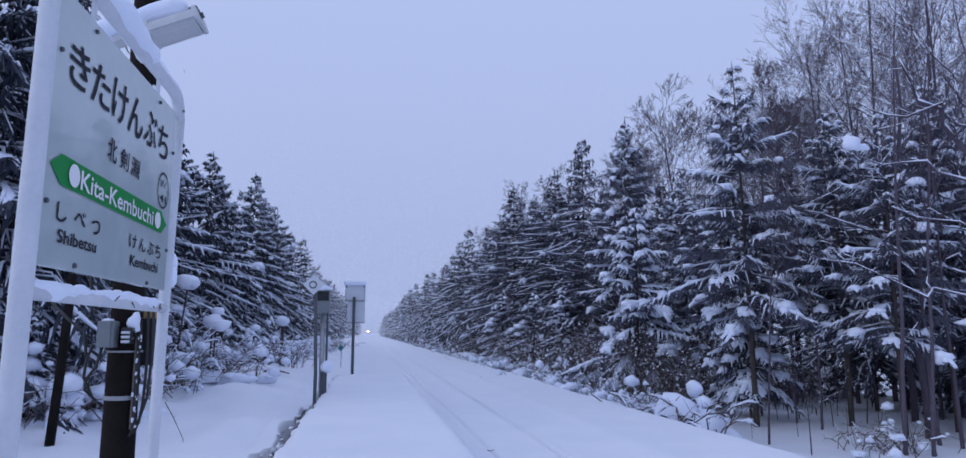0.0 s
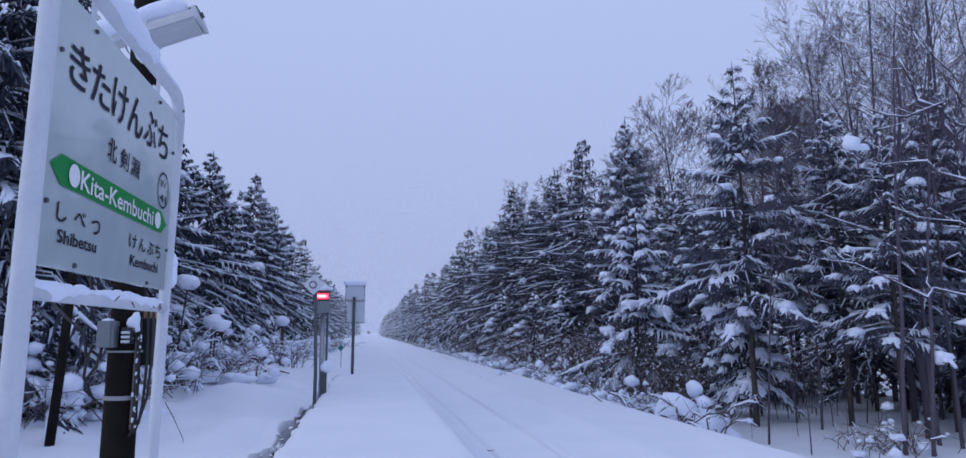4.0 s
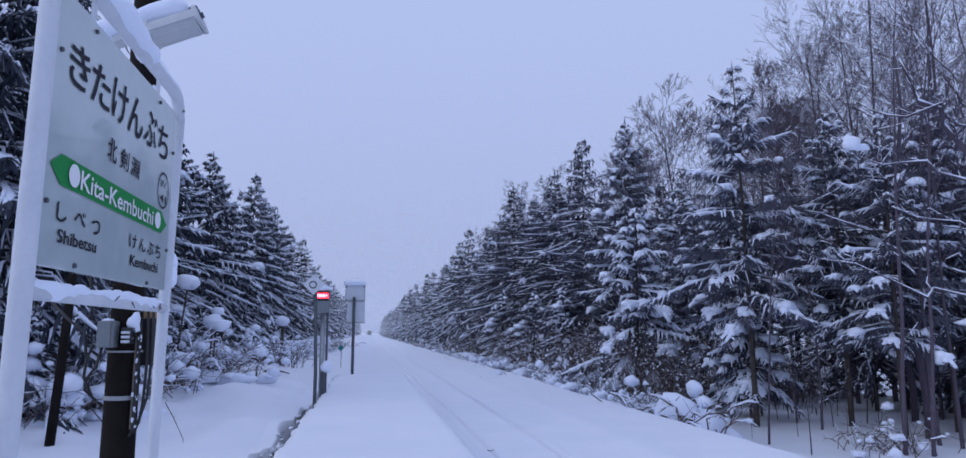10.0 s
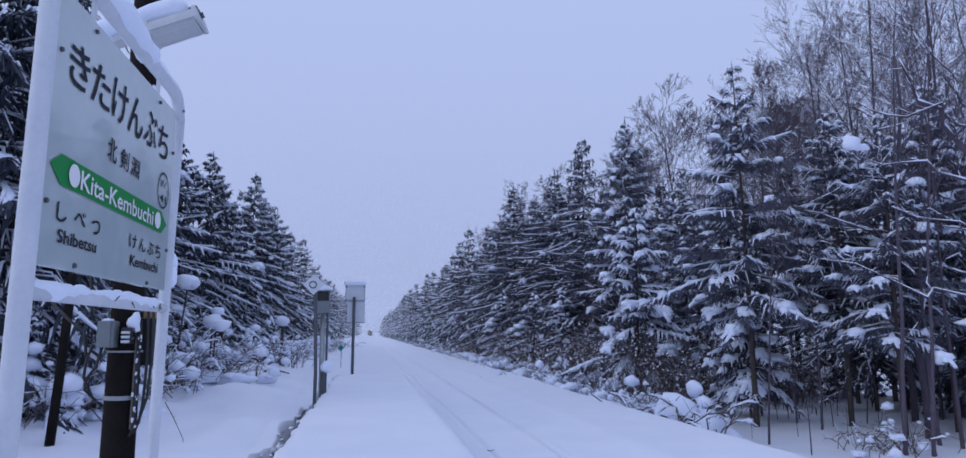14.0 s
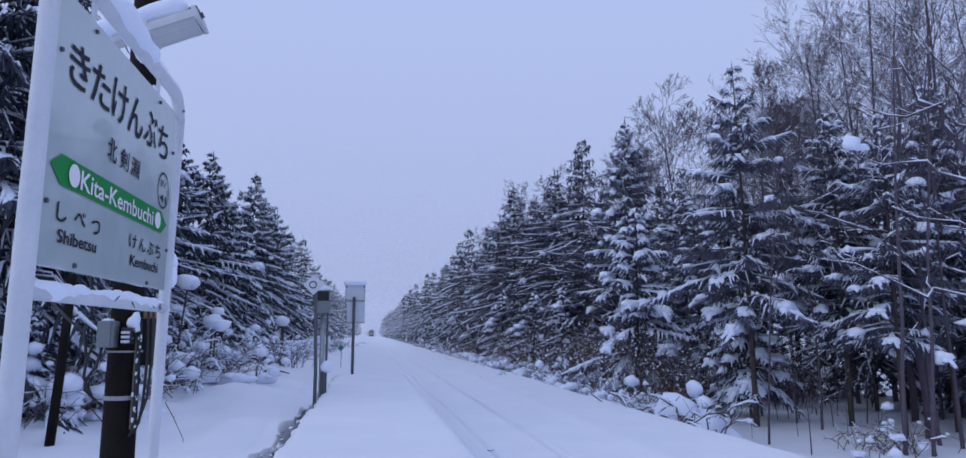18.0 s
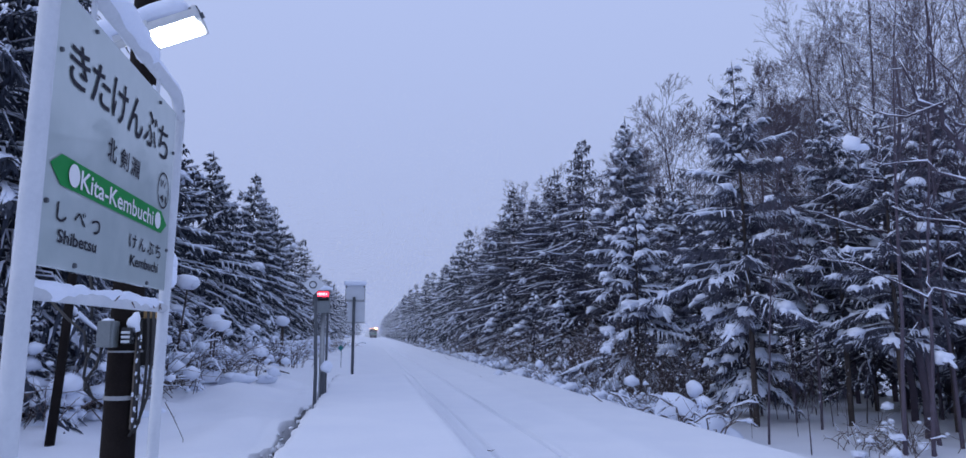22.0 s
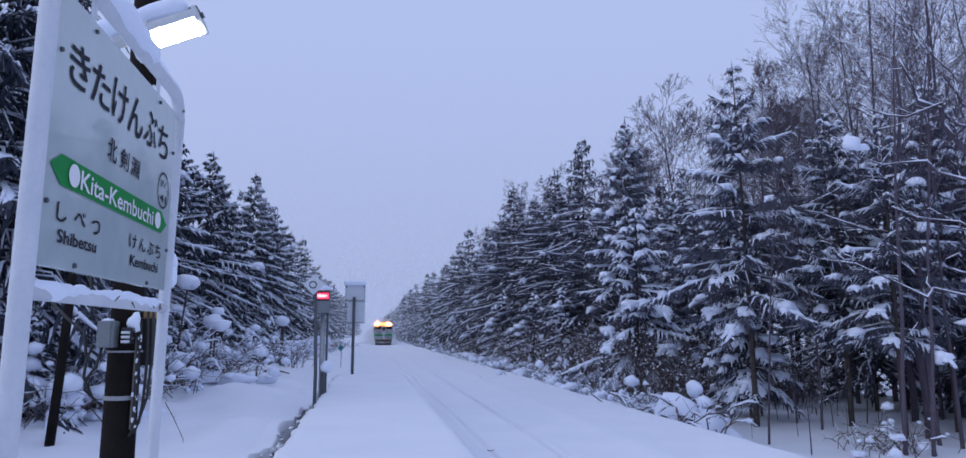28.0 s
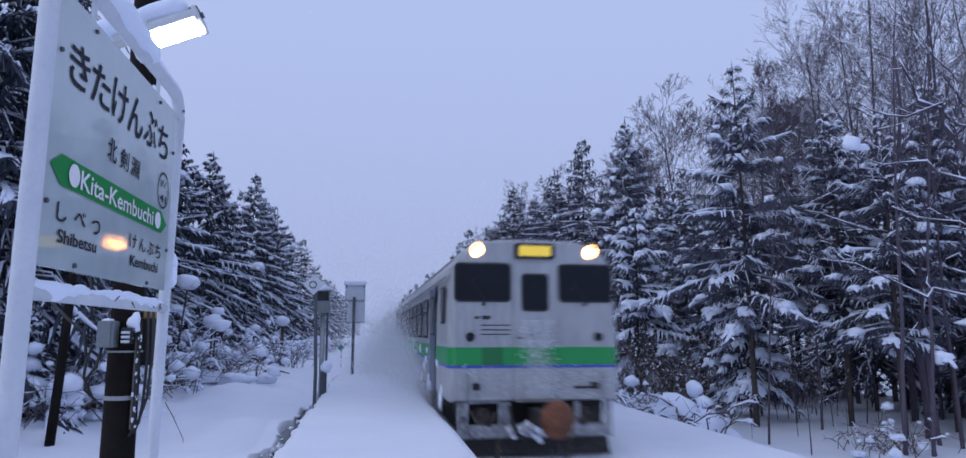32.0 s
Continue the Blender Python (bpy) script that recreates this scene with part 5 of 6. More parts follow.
    part("pole", Geo().tube([(0, 0, -0.4), (0.0, 0, 2.65)], [0.05, 0.05], 10), DARKPOST, f, smooth=True)
    up = part("board", Geo().box((-0.28, 0.06, 2.57), (0.34, 0.16, 3.03), 0.008), FROST, f, "pale box-shaped board")
    for x in (-0.26, 0.32):
        part("clamp", Geo().box((x - 0.02, 0.045, 2.97), (x + 0.02, 0.062, 3.05), 0.003), DARKPOST, up)
    for lo, hi in (((-0.292, 0.05, 2.56), (-0.278, 0.165, 3.034)), ((0.338, 0.05, 2.56), (0.352, 0.165, 3.034)), ((-0.292, 0.05, 2.555), (0.352, 0.165, 2.568))):
        part("edge_strip", Geo().box(lo, hi), DARKPOST, up)
    part("cap_snow", Geo().box((-0.34, -0.02, 3.035), (0.39, 0.26, 3.20), 0.05), CAKED, f, "slab of snow", smooth=True)
    part("rail", Geo().box((-0.26, 0.03, 2.50), (0.34, 0.075, 2.56), 0.005), GALV, f)
    lo = part("board", Geo().box((-0.21, 0.06, 1.80), (0.36, 0.10, 2.52), 0.006), FROST, f, "grey-white lower board")
    part("rail", Geo().box((-0.30, 0.03, 1.80), (0.37, 0.058, 1.845), 0.005), GALV, f)
    # teal marker beyond the platform
    m = thing("line_marker", (-1.24, 33.0, gz(-1.24, 33)), "small teal diamond line marker on a thin stake", "marker")
    c = 1.49 - gz(-1.24, 33)
    part("stake", Geo().tube([(0.03, 0, -0.1), (0.03, 0, c)], [0.012, 0.012], 7), DARKPOST, m)
    part("plate", Geo().prism([(0, c - 0.15), (0.15, c), (0, c + 0.15), (-0.15, c)], 1, -0.03, -0.02), TEAL, m)
    # short stakes with round caps of snow
    for x, y, h in ((-6.6, 47.0, 2.0), (-3.58, 30.0, 1.72), (-4.9, 31.0, 0.6)):
        z = gz(x, y)
        st = thing("stake", (x, y, z), "old dark stake under a round cap of snow", "post", "capped stakes in the snow")
        part("shaft", Geo().tube([(0, 0, -0.2), (0.03, 0, h)], [0.07, 0.06], 7), BARK, st, smooth=True)
        q = rng.uniform(0.22, 0.3)
        part("snow_cap", Geo().blob((0.03, 0, h + q * 0.3), (q * 1.1, q * 1.1, q * 0.75), rng, 0.1, True), CAKED, st, smooth=True)
    # stunted saplings that carry balls of snow
    for x, y, top, q in ((-4.66, 22.0, 2.42, 0.30), (-4.66, 22.6, 2.80, 0.18), (-5.2, 21.0, 3.55, 0.30), (-3.5, 24.0, 1.5, 0.24)):
        z = gz(x, y)
        h = top - z
        sp = thing("sapling", (x, y, z), "stunted sapling bent under a round ball of snow", "sapling", "ball-capped saplings in the snow")
        bend = rng.uniform(-0.25, 0.25)
        part("stem", Geo().tube([(bend, 0, -0.15), (bend * 0.8, 0, h * 0.4), (bend * 0.3, 0, h * 0.75), (0, 0, h)], [0.035, 0.03, 0.024, 0.02], 6), BARK, sp, smooth=True)
        g = Geo()
        for k in range(16):
            u, a = rng.uniform(0.3, 1.0), rng.uniform(0, 6.28)
            b = Vector((bend * (1 - u), 0, h * u))
            e = b + Vector((math.cos(a), math.sin(a), rng.uniform(-0.5, 0.6))) * rng.uniform(0.2, 0.5)
            g.tube([b, b.lerp(e, 0.5) + Vector((0, 0, 0.04)), e], [0.010, 0.008, 0.004], 4, caps=False)
        part("crown", g, TWIG, sp, fix=False)
        g = Geo().blob((0, 0, h + q * 0.35), (q * 1.05, q, q * 0.75), rng, 0.12, True)
        g.blob((q * 0.5, 0, h + q * 0.1), (q * 0.6, q * 0.6, q * 0.45), rng, 0.12, True)
        part("snow_cap", g, CAKED, sp, smooth=True)
    # a fallen branch, a dry stalk and a twig on the snow
    for nm, label, x, y, pts, r in (("fallen_branch", "fallen branch half buried in snow", -3.3, 25.5, ((-0.45, 0, 0.02), (-0.15, 0.05, 0.10), (0.2, 0.0, 0.09), (0.6, -0.15, 0.0)), 0.04),
                                    ("dry_stalk", "single dry stalk leaning in the snow", -3.1, 12.86, ((-0.33, 0, 0.68), (-0.18, 0, 0.42), (0.0, 0, 0.06), (0.01, 0, -0.1)), 0.008),
                                    ("twig", "small dark twig lying on the track snow", 2.04, 11.7, ((-0.03, 0, 0.03), (0.04, 0, 0.012), (0.11, 0.05, 0.025)), 0.006)):
        t = thing(nm, (x, y, gz(x, y)), label, "twig")
        part("stem", Geo().tube(pts, [r * q for q in (1, 0.9, 0.7, 0.5)[:len(pts)]], 5), BARK, t, smooth=True)
        part("side_shoot", Geo().tube([pts[1], (pts[1][0] + 4 * r, pts[1][1] + r, pts[1][2] + 3 * r)], [r * 0.6, r * 0.3], 4), BARK, t)
    return drum


DRUM = build_small_posts()

# ---------------------------------------------------------------- diesel railcar


def section(inset=0.0):
    """Half outline of the body, from the sill up to the roof, then mirrored."""
    w = 1.42 - inset
    half = [(w - 0.03, 1.10 + inset * 0.4), (w, 1.16), (w, 2.0), (w - 0.01, 2.7), (w - 0.04, 3.0)]
    for k in range(1, 10):
        a = math.pi / 2 * k / 9
        half.append(((w - 0.04) * math.cos(a) ** 0.48, 3.0 + (0.74 - inset * 0.5) * math.sin(a) ** 0.85))
    half[-1] = (0.0, half[-1][1])
    return [(-x, z) for x, z in half[:-1]] + [half[-1]] + [(x, z) for x, z in reversed(half[:-1])]


LAMPS = ((-0.965, 3.54), (0.965, 3.54))
BARREL = 0.095


def front_cap(outline, y):
    """The flat front with round openings for the headlights."""
    b = bmesh.new()
    for loop in (outline, *[[(cx + BARREL * math.cos(math.tau * i / 20), cz + BARREL * math.sin(math.tau * i / 20)) for i in range(20)] for cx, cz in LAMPS]):
        vs = [b.verts.new((x, y, z)) for x, z in loop]
        for i in range(len(vs)):
            b.edges.new((vs[i], vs[(i + 1) % len(vs)]))
    bmesh.ops.triangle_fill(b, use_beauty=True, use_dissolve=False, edges=b.edges[:], normal=(0, -1, 0))
    for i, v in enumerate(b.verts):
        v.index = i
    out = [tuple(v.co) for v in b.verts], [tuple(v.index for v in f.verts) for f in b.faces]
    b.free()
    return out


def panel(x0, x1, z0, z1, y, depth, r, n=4):
    """A round-cornered panel standing proud of the front."""
    pts = []
    for cx, cz, a0 in ((x1 - r, z0 + r, -90), (x1 - r, z1 - r, 0), (x0 + r, z1 - r, 90), (x0 + r, z0 + r, 180)):
        for k in range(n + 1):
            a = radians(a0 + 90 * k / n)
            pts.append((cx + r * math.cos(a), cz + r * math.sin(a)))
    return Geo().prism(pts, 1, y - depth, y)


def flake(g, c, q, rng):
    """A tiny four-cornered flake turned at random."""
    u = Vector((rng.gauss(0, 1), rng.gauss(0, 1), rng.gauss(0, 1))).normalized()
    v = u.orthogonal().normalized() * q
    w = u.cross(v)
    k = len(g.v)
    for p in (v, w, -v, -w):
        g.v.append((c[0] + p.x, c[1] + p.y, c[2] + p.z))
    g.f.append((k, k + 1, k + 2, k + 3))


def grain(g, c, q, rng):
    """A three-cornered grain of powder."""
    k = len(g.v)
    for i in range(3):
        g.v.append((c[0] + rng.uniform(-q, q), c[1] + rng.uniform(-q, q), c[2] + rng.uniform(-q, q)))
    g.f.append((k, k + 1, k + 2))


def spray(rng):
    g = Geo()
    for k in range(330000):
        y = 0.6 + 24 * rng.random() ** 0.95
        grow = 0.22 + min(y, 10) / 10
        sx = -1 if rng.random() < 0.62 else 1
        x = sx * (1.30 + abs(rng.gauss(0, 0.7 if sx < 0 else 0.5)) * grow)
        z = 0.1 + abs(rng.gauss(0, 0.6)) * grow * (1.6 if sx < 0 else 1.0)
        grain(g, (x, y, z), rng.uniform(0.006, 0.014) * (0.85 + 0.1 * y), rng)
    for k in range(150000):
        y = 1.2 + 21 * rng.random()
        rise = min(1.0, y / 7)
        grain(g, (-1.36 - abs(rng.gauss(0, 0.35)), y, 0.1 + abs(rng.gauss(0, 0.9)) * rise), rng.uniform(0.006, 0.013) * (0.85 + 0.1 * y), rng)
    for k in range(26000):
        x = 1.25 + abs(rng.gauss(0, 0.45))
        grain(g, (x, rng.uniform(-0.7, 4.5), 0.16 + abs(rng.gauss(0, 0.24)) * (1 - 0.25 * (x - 1.25))), rng.uniform(0.005, 0.012), rng)
    for k in range(1800):
        grain(g, (rng.uniform(-1.5, 1.6), rng.uniform(-0.5, 0.5), 0.12 + abs(rng.gauss(0, 0.14))), rng.uniform(0.005, 0.012), rng)
    for k in range(30000):
        grain(g, (rng.gauss(-0.3, 1.7), 21.4 + abs(rng.gauss(0, 12)), 0.2 + abs(rng.gauss(0, 1.2))), rng.uniform(0.02, 0.06), rng)
    return g


def halo_flakes(rng):
    """Thin sheet of flakes added ahead, facing along the line, as the headlights' halo."""
    g = Geo()
    for cx, cz in LAMPS:
        for k in range(8000):
            q = rng.uniform(0.006, 0.011)
            d, r = 10.2 + rng.uniform(-0.1, 0.1), 0.9 * rng.random() ** 0.85
            a, b = rng.uniform(0, 6.28), rng.uniform(0, 6.28)
            x, z = cx - 0.6 + math.cos(a) * r, cz - 0.25 + math.sin(a) * r  # shifted towards the camera's line of sight
            if z < 2.95:
                continue
            n = len(g.v)
            for i in range(3):
                e = b + math.tau * i / 3
                g.v.append((x + q * math.cos(e), -d + rng.uniform(-0.12, 0.12) * q, z + q * math.sin(e)))
            g.f.append((n, n + 1, n + 2))
    return g


def build_train():
    rng = random.Random(17)
    tr = thing("railcar", (TRACK_X + 0.04, 11.0, 0), "pale grey diesel railcar with a green band, caked with snow", "train")
    rings = [(0.0, 0.10), (0.03, 0.05), (0.09, 0.015), (0.18, 0.0), (10.0, 0.0), (21.1, 0.0), (21.25, 0.03), (21.3, 0.1)]
    g = Geo()
    for y, ins in rings:
        g.v += [(x, y, z) for x, z in section(ins)]
    n = len(section())
    for i in range(len(rings) - 1):
        for j in range(n):
            a, b = i * n + j, i * n + (j + 1) % n
            g.f.append((a, b, b + n, a + n))
    g.f.append(tuple(reversed(range((len(rings) - 1) * n, len(rings) * n))))
    g.add(*front_cap(section(0.10), 0.0))
    body = part("body", g, BODY, tr, "pale grey painted steel body")
    # roof skin with ribs and ventilators
    g = Geo()
    sec = [p for p in section(-0.008) if p[1] > 3.34]
    m = len(sec)
    for y in (0.6, 21.2):
        g.v += [(x, y, z) for x, z in sec]
    g.f = [(j, j + 1, j + 1 + m, j + m) for j in range(m - 1)]
    roof = part("roof", g, ROOF, tr, "grimy grey roof with drifts of snow")
    for k, y in enumerate((2.2, 4.6, 7.0, 9.4, 11.8, 14.2, 16.6, 19.0)):
        part("ventilator", Geo().box((-0.28, y - 0.4, 3.70), (0.28, y + 0.4, 3.90), 0.05), ROOF, roof)
        part("ventilator_snow", Geo().blob((0, y, 3.90), (0.25, 0.36, 0.06), rng, 0.2), CAKED, roof, smooth=True)
    for y in (0.75, 1.3):
        part("exhaust_stack" if y > 1 else "horn", Geo().tube([(-0.55, y, 3.55), (-0.55, y, 3.86)], [0.07, 0.07], 10), CHASSIS, roof)
    # bands on the front and both sides
    F = 0.0
    for nm, z0, z1, mat in (("green_band", 1.685, 1.965, BAND), ("blue_line", 1.635, 1.682, BLUE)):
        part(nm, Geo().box((-1.31, F - 0.006, z0), (1.31, F + 0.004, z1)), mat, tr)
        for sx in (-1, 1):
            part(nm, Geo().box((sx * 1.424 - 0.004, 0.2, z0), (sx * 1.424 + 0.004, 21.08, z1)), mat, tr)
            q = Geo()
            pts = [(1.318, -0.004), (1.372, 0.028), (1.412, 0.088), (1.428, 0.2)]
            for x, y in pts:
                q.v += [(sx * x, y, z0), (sx * x, y, z1)]
            q.f = [(2 * i, 2 * i + 2, 2 * i + 3, 2 * i + 1) for i in range(3)]
            part(nm, q, mat, tr)
    # cab windows
    for sx in (-1, 1):
        a, b = sorted((sx * 0.43, sx * 1.31))
        fr = part("cab_window", panel(a - 0.03, b + 0.03, 2.69, 3.33, F, 0.016, 0.08), GASKET, tr, "dark cab window")
        part("pane", panel(a, b, 2.72, 3.30, F - 0.016, 0.006, 0.06), PANE, fr)
        part("wiper", Geo().tube([(sx * 0.85, F - 0.035, 2.74), (sx * 0.85 - 0.22, F - 0.035, 3.05)], [0.012, 0.008], 5), GASKET, fr)
        part("wiper_motor", Geo().tube([(sx * 0.85, F - 0.04, 2.66), (sx * 0.85, F, 2.66)], [0.03, 0.03], 8), CHASSIS, tr)
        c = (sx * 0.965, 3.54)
        # ring added round the opening, lit to widen the lens like glare
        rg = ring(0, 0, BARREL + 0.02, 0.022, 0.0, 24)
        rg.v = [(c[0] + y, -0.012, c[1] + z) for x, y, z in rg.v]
        hl = part("headlight", rg, GLARE_RIM, tr, "round headlight burning warm white, with a ring lit as glare")
        # half-metre barrel added to keep the lens's light in a narrow cone
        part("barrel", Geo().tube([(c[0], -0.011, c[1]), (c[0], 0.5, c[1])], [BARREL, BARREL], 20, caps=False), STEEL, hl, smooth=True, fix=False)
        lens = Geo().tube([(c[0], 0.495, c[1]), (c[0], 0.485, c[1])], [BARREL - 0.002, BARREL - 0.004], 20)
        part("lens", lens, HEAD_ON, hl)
        tl = part("tail_light", Geo().tube([(sx * 1.07, 0.0, 2.13), (sx * 1.07, -0.06, 2.13)], [0.075, 0.068], 14), GASKET, tr, "unlit tail light")
        part("tail_lens", Geo().tube([(sx * 1.07, -0.062, 2.13), (sx * 1.07, -0.068, 2.13)], [0.055, 0.05], 14), PANE, tl)
        part("handrail", Geo().tube([(sx * 1.12, -0.05, 1.15), (sx * 1.12, -0.06, 1.2), (sx * 1.12, -0.06, 1.5), (sx * 1.12, -0.02, 1.55)], [0.013] * 4, 6), STEEL, tr)
        part("step_bracket", Geo().box((sx * 0.98 - 0.05, -0.10, 1.30), (sx * 0.98 + 0.05, 0.0, 1.40), 0.01), CHASSIS, tr)
    # through door in the middle
    dr = part("gangway_door", panel(-0.36, 0.36, 1.10, 3.33, F, 0.022, 0.04), BODY, tr, "pale gangway door")
    fr = part("door_window", panel(-0.23, 0.23, 2.54, 3.16, F - 0.022, 0.012, 0.07), GASKET, dr)
    part("pane", panel(-0.20, 0.20, 2.57, 3.13, F - 0.034, 0.006, 0.05), PANE, fr)
    for nm, z0, z1, mat in (("green_band", 1.685, 1.965, BAND), ("blue_line", 1.635, 1.682, BLUE)):
        part(nm, Geo().box((-0.36, F - 0.028, z0), (0.36, F - 0.0225, z1)), mat, dr)
    part("door_handle", Geo().box((-0.31, F - 0.05, 2.10), (-0.22, F - 0.02, 2.13), 0.006), STEEL, dr)
    ds = part("destination_display", panel(-0.34, 0.34, 3.40, 3.66, F + 0.01, 0.05, 0.04), GASKET, tr, "lit yellow destination window")
    part("lit_blind", Geo().box((-0.27, F - 0.052, 3.45), (0.27, F - 0.042, 3.62), 0.004), DEST_ON, ds)
    # lettering too small to read: plain bars
    for x0, x1, z0, z1 in ((-1.00, -0.92, 2.42, 2.46), (-0.88, -0.74, 2.41, 2.47), (-0.90, -0.42, 2.31, 2.325), (-0.90, -0.42, 2.235, 2.25), (-0.90, -0.42, 2.165, 2.18)):
        part("marking_bar", Geo().box((x0, F - 0.006, z0), (x1, F + 0.002, z1)), GASKET, tr)
    part("band_hatch", Geo().box((-0.88, F - 0.014, 1.69), (-0.54, F - 0.0065, 1.96), 0.004), DARKGREEN, tr)
    part("hatch", Geo().box((0.62, F - 0.012, 1.32), (1.05, F + 0.002, 1.60), 0.01), BODY, tr)
    part("hatch_slot", Geo().box((0.64, F - 0.02, 1.30), (1.04, F - 0.012, 1.34)), CHASSIS, tr)
    part("step_plate", Geo().box((-0.36, F - 0.12, 1.10), (0.42, F, 1.16), 0.015), STEEL, tr)
    # snow plastered on the front
    g = Geo()
    for k in range(7000):
        flake(g, (rng.gauss(0.04, 0.14), F - 0.04 - 0.02 * rng.random(), 1.15 + 1.25 * rng.random() ** 1.3), rng.uniform(0.004, 0.010), rng)
    for k in range(500):
        flake(g, (rng.uniform(-1.25, 1.25), F - 0.02, rng.uniform(1.1, 1.7)), rng.uniform(0.006, 0.014), rng)
    part("front_snow", g, POWDER, tr, "powder snow plastered on the door", fix=False, kind="stuff")
    # apron, snow plough and gear below
    ap = Geo()
    for lo, hi in (((-1.28, 0.02, 0.54), (-1.09, 0.10, 1.10)), ((1.17, 0.02, 0.54), (1.28, 0.10, 1.10)), ((-1.09, 0.02, 0.54), (1.17, 0.10, 0.75)),
                   ((-0.61, 0.02, 0.75), (-0.40, 0.10, 1.10)), ((-1.09, 0.02, 1.08), (-0.61, 0.10, 1.12)), ((0.66, 0.02, 0.75), (0.74, 0.10, 1.10))):
        ap.box(lo, hi, 0.015)
    part("apron", ap, APRON, tr, "snow-caked white apron with openings")
    part("plough", Geo().prism([(-1.28, 0.24), (1.28, 0.24), (1.22, 0.535), (-1.22, 0.535)], 1, 0.12, 0.2), CHASSIS, tr, "black plough blade")
    part("bulkhead", Geo().box((-1.2, 0.30, 0.35), (1.2, 0.36, 1.12)), CHASSIS, tr)
    for sx in (-1, 1):
        part("air_tank", Geo().tube([(sx * 0.85, 0.12, 0.88), (sx * 0.85, 0.30, 0.88)], [0.13, 0.13], 12), GEAR, tr)
        part("step_frame", Geo().tube([(sx * 1.05, 0.08, 0.98), (sx * 0.98, 0.0, 0.80), (sx * 0.74, 0.0, 0.74), (sx * 0.66, 0.08, 0.95)], [0.022] * 4, 6), GEAR, tr)
        part("guard_iron", Geo().box((sx * 0.6 - 0.05, 0.10, 0.16), (sx * 0.6 + 0.05, 0.118, 0.9), 0.01), GEAR, tr)
    cp = part("coupler", Geo().box((-0.12, -0.98, 0.78), (0.12, 0.3, 1.02), 0.03), CHASSIS, tr, "knuckle coupler under a cover")
    g = Geo()
    g.blob((0.09, -0.95, 0.92), (0.25, 0.22, 0.30), rng, 0.06, True)
    part("coupler_cover", g, RUST, cp, "rust-brown coupler cover", smooth=True)
    for x, pts in ((0, ((-0.45, -0.02, 1.05), (-0.43, -0.16, 0.85), (-0.35, -0.2, 0.62), (-0.2, -0.14, 0.56))), (1, ((0.45, -0.02, 1.0), (0.42, -0.14, 0.8), (0.3, -0.18, 0.68)))):
        part("brake_hose", Geo().tube(pts, [0.028] * len(pts), 7), RUBBER, tr, smooth=True)
    for k in range(18):
        g = Geo().blob((rng.gauss(-0.16, 0.2), -0.02 - rng.random() * 0.12, rng.uniform(0.52, 0.80)), (rng.uniform(0.03, 0.09),) * 3, rng, 0.3)
        part("snow_clot", g, (CAKED, DIRTY)[k % 2], tr, smooth=True)
    # underfloor, wheels
    part("underframe", Geo().box((-1.25, 0.4, 0.85), (1.25, 21.0, 1.04)), CHASSIS, tr)
    for y in (6.0, 8.6, 11.2, 13.8):
        part("equipment_box", Geo().box((-1.25, y, 0.4), (1.25, y + 1.9, 0.85), 0.04), CHASSIS, tr)
    for y in (2.2, 4.4, 16.9, 19.1):
        for sx in (-1, 1):
            wh = part("wheel", Geo().tube([(sx * 0.52, y, 0.43), (sx * 0.64, y, 0.43)], [0.43, 0.41], 24), STEEL, tr)
            part("axle_box", Geo().box((sx * 0.75 - 0.1, y - 0.16, 0.32), (sx * 0.75 + 0.1, y + 0.16, 0.60), 0.03), CHASSIS, wh)
    for y in (3.3, 18.0):
        for sx in (-1, 1):
            part("bogie_frame", Geo().box((sx * 0.98 - 0.06, y - 1.5, 0.45), (sx * 0.98 + 0.06, y + 1.5, 0.68), 0.03), CHASSIS, tr)
    # sides: cab window, doors, passenger windows
    for sx in (-1, 1):
        X = sx * 1.424

        def plate(nm, y0, y1, z0, z1, d, mat, parent):
            return part(nm, Geo().box((min(X, X + sx * d), y0, z0), (max(X, X + sx * d), y1, z1), 0.003 if d > 0.008 else 0), mat, parent)
        w = plate("cab_side_window", 0.55, 1.15, 2.35, 2.98, 0.010, GASKET, tr)
        plate("pane", 0.59, 1.11, 2.39, 2.94, 0.016, PANE, w)
        for y in (2.05, 18.2):
            d = plate("side_door", y, y + 1.05, 1.12, 3.05, 0.012, DOOR_BLUE, tr)
            plate("door_seam", y - 0.04, y, 1.10, 3.08, 0.014, GASKET, d)
            plate("door_seam", y + 1.05, y + 1.09, 1.10, 3.08, 0.014, GASKET, d)
            q = plate("door_window", y + 0.2, y + 0.85, 2.15, 2.9, 0.018, GASKET, d)
            plate("pane", y + 0.24, y + 0.81, 2.19, 2.86, 0.024, PANE, q)
        for k in range(9):
            y = 3.75 + k * 1.58
            w = plate("side_window", y, y + 1.22, 2.08, 2.92, 0.012, GASKET, tr)
            plate("pane", y + 0.05, y + 1.17, 2.13, 2.62, 0.018, PANE, w)
            plate("pane", y + 0.05, y + 1.17, 2.65, 2.88, 0.018, PANE, w)
        plate("gutter", 0.3, 21.0, 3.10, 3.14, 0.012, ROOF, tr)
        g = Geo()
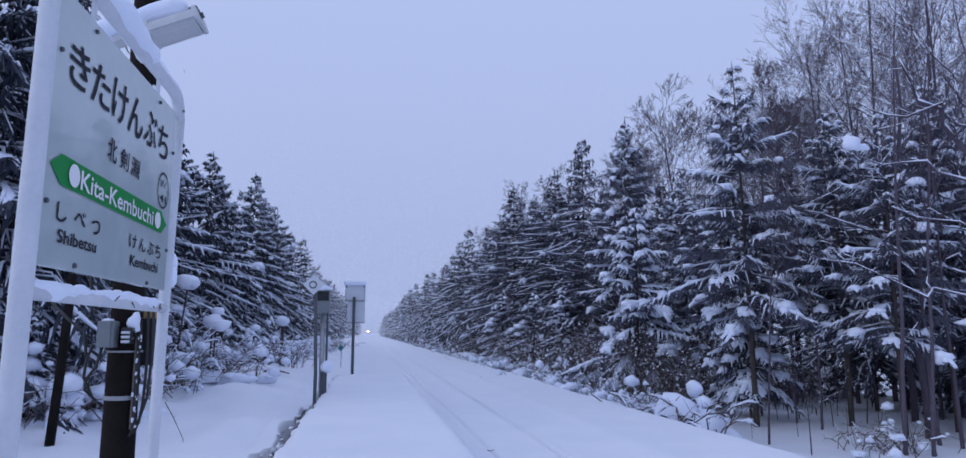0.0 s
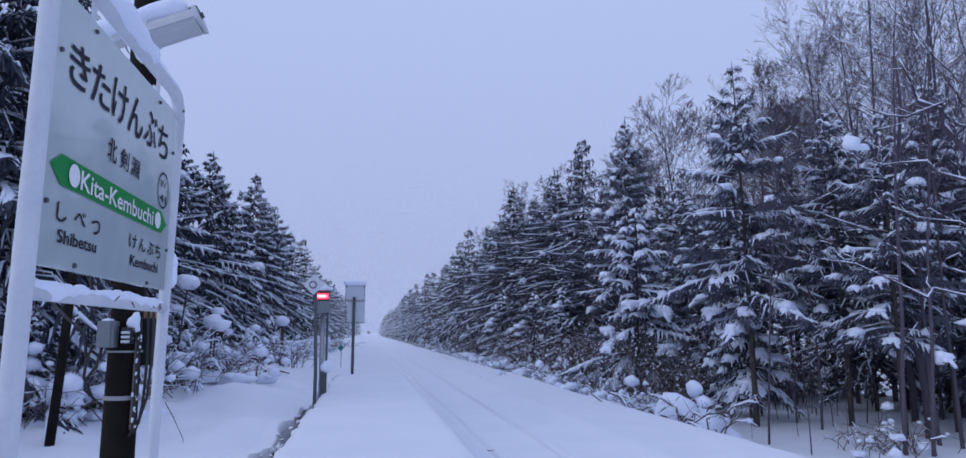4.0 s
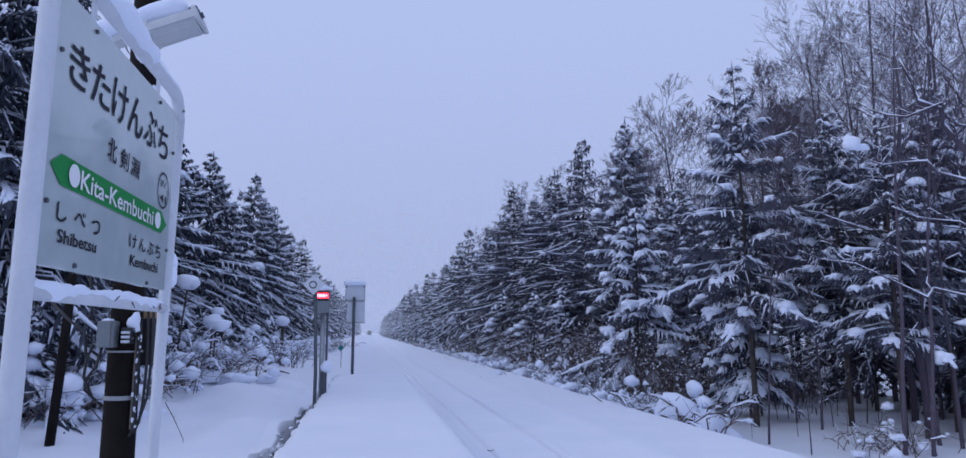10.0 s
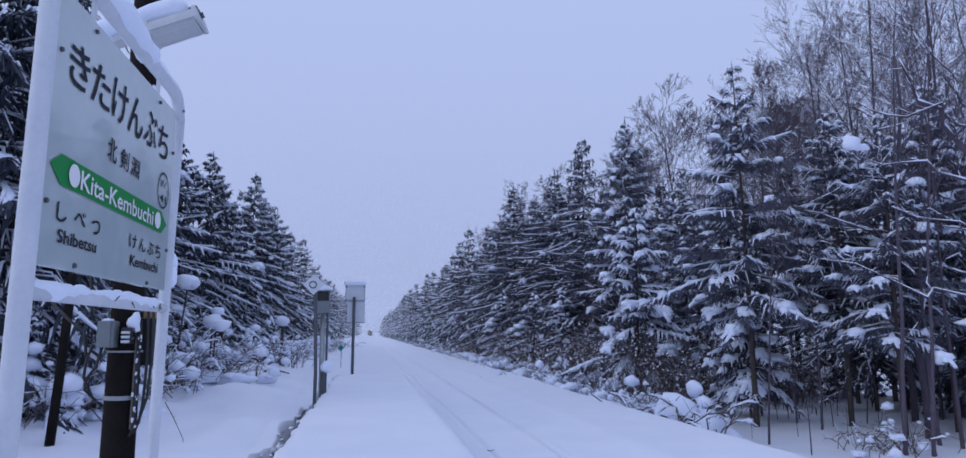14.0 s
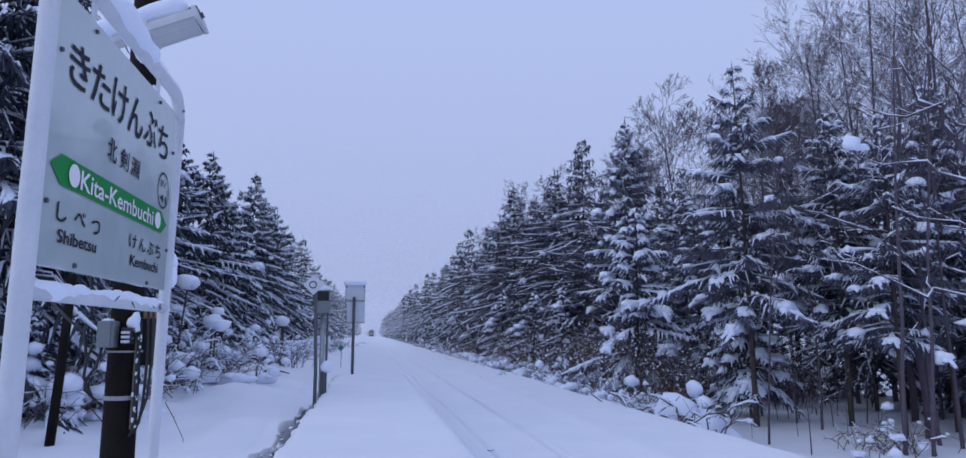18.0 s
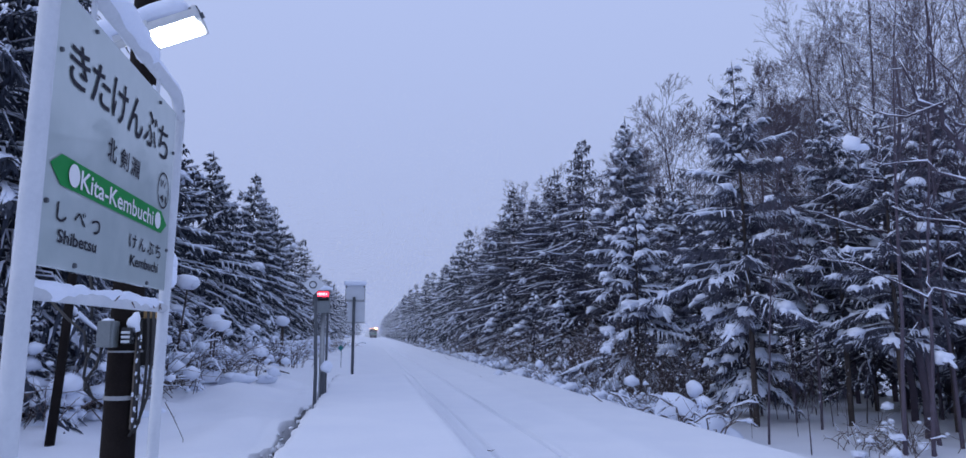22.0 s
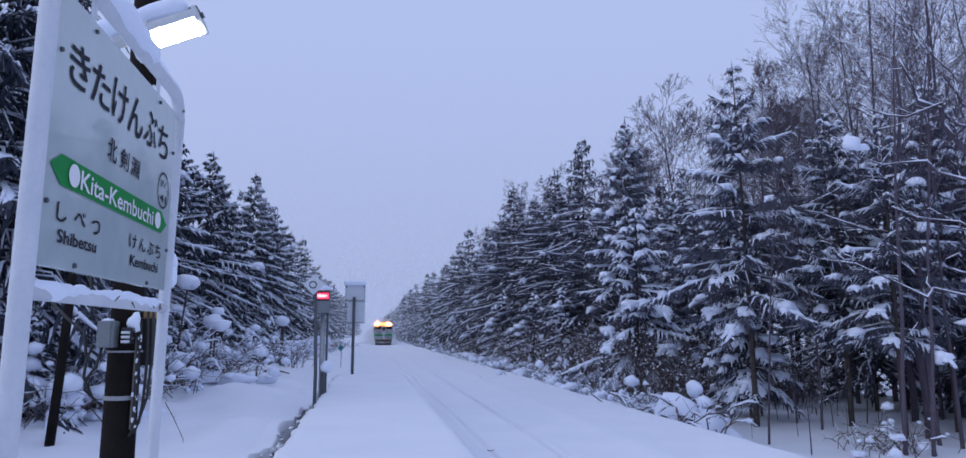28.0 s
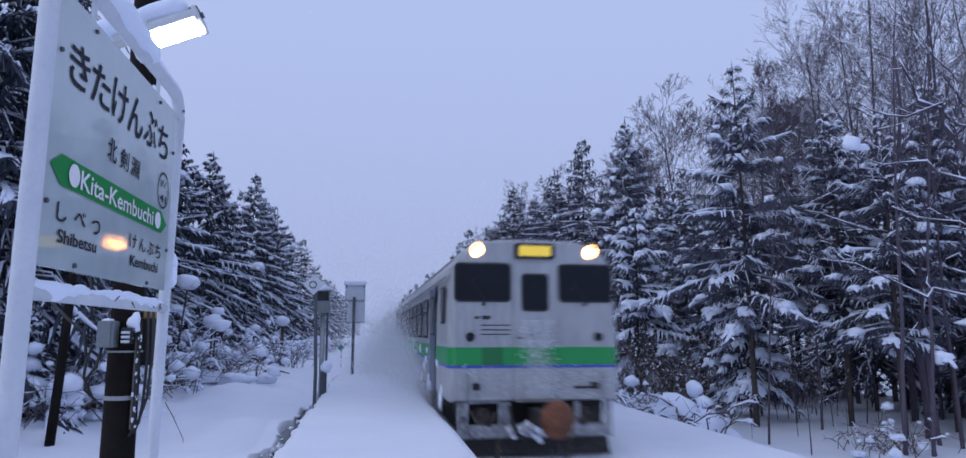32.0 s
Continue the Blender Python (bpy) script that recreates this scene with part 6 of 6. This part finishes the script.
        for k in range(70):
            g.blob((X, rng.uniform(0.3, 21), rng.choice((rng.uniform(1.02, 1.3), rng.uniform(1.02, 1.9)))), (0.015, rng.uniform(0.1, 0.4), rng.uniform(0.05, 0.2)), rng, 0.25)
        part("side_snow", g, CAKED, tr, "snow stuck along the sill", smooth=True, kind="stuff")
    part("halo_sheet", halo_flakes(rng), HALO, tr, "added sheet of flakes that gives the headlights a halo", fix=False, kind="stuff")
    part("snow_spray", spray(rng), POWDER, tr, "powder snow thrown up round the railcar", fix=False, kind="stuff")
    return tr


TRAIN = build_train()

# ---------------------------------------------------------------- falling snow: coarse grains far off stand in for haze over the wood, single flakes drift nearby


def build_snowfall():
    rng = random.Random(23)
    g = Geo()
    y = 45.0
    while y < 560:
        # grains grow with distance, to veil the wood like haze
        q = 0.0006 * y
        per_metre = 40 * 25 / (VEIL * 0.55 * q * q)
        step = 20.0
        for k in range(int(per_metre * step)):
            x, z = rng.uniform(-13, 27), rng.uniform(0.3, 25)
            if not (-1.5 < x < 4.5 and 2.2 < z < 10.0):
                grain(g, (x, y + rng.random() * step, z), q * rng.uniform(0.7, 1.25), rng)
        for k in range(int(per_metre * step * 4 * 6 * 7.8 / 1000)):  # finer, thinner grains over the line, so the far headlights show
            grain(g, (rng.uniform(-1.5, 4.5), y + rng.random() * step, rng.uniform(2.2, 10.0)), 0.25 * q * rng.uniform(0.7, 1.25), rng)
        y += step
    far = alone("haze_snowfall", g, POWDER, "oversized snow grains standing in for distant haze", "snowfall", kind="stuff", fix=False)
    g = Geo()
    for k in range(1300):
        y = 2.5 + 26 * rng.random()
        flake(g, (rng.uniform(-0.45, 0.75) * (y + 3), y, rng.uniform(0.9, 44)), rng.uniform(0.0025, 0.006), rng)
    near = alone("drifting_snow", g, POWDER, "scattered snowflakes drifting down", "snowfall", kind="stuff", fix=False)
    return far, near


HAZE_SNOW, NEAR_SNOW = build_snowfall()


def motions():
    """The railcar runs in, the display blinks, and the lamp comes on."""
    rows = []
    for t in (0, 4, 8, 12, 16, 20, 23, 25, 27, 28, 29, 30, 31, 31.5, 32):
        y = 11.0 + 24.6 * (32 - t) + 0.9 * max(0, 29 - t) ** 1.3
        rows.append((t, pose(TRACK_X + 0.04 + VEER * (y - 11), y, 0, 0, 0, math.degrees(-VEER))))
    walk(TRAIN, rows)
    at = (0, 0.02, 2.57)
    # the drum shows its lit side for 0.6 s of every 1.19 s
    full = [(0, pose(*at))]
    t = 0.352
    while t < 31.9:
        for j, a in enumerate((0, 60, 120)):
            full.append((t + j * 0.015, pose(*at, a)))
        for j, a in enumerate((120, 60, 0)):
            if t + 0.612 + j * 0.012 < 32:
                full.append((t + 0.612 + j * 0.012, pose(*at, a)))
        t += 1.19
    if full[-1][0] < 32:
        full.append((32, pose(*at)))
    walk(DRUM, full)
    walk(HAZE_SNOW, [(0, pose(0, 0, 0)), (32, pose(0.8, 0, -6))])
    walk(NEAR_SNOW, [(0, pose(0, 0, 0)), (32, pose(3, 0, -32))])
    home = (0.0, 0, -0.012)
    walk(LAMP_TUBE, [(0, pose(*home)), (21.9, pose(*home)), (21.9333, pose(*home, 60)), (21.9667, pose(*home, 120)), (22.0, pose(*home, 180)), (32, pose(*home, 180))])


motions()
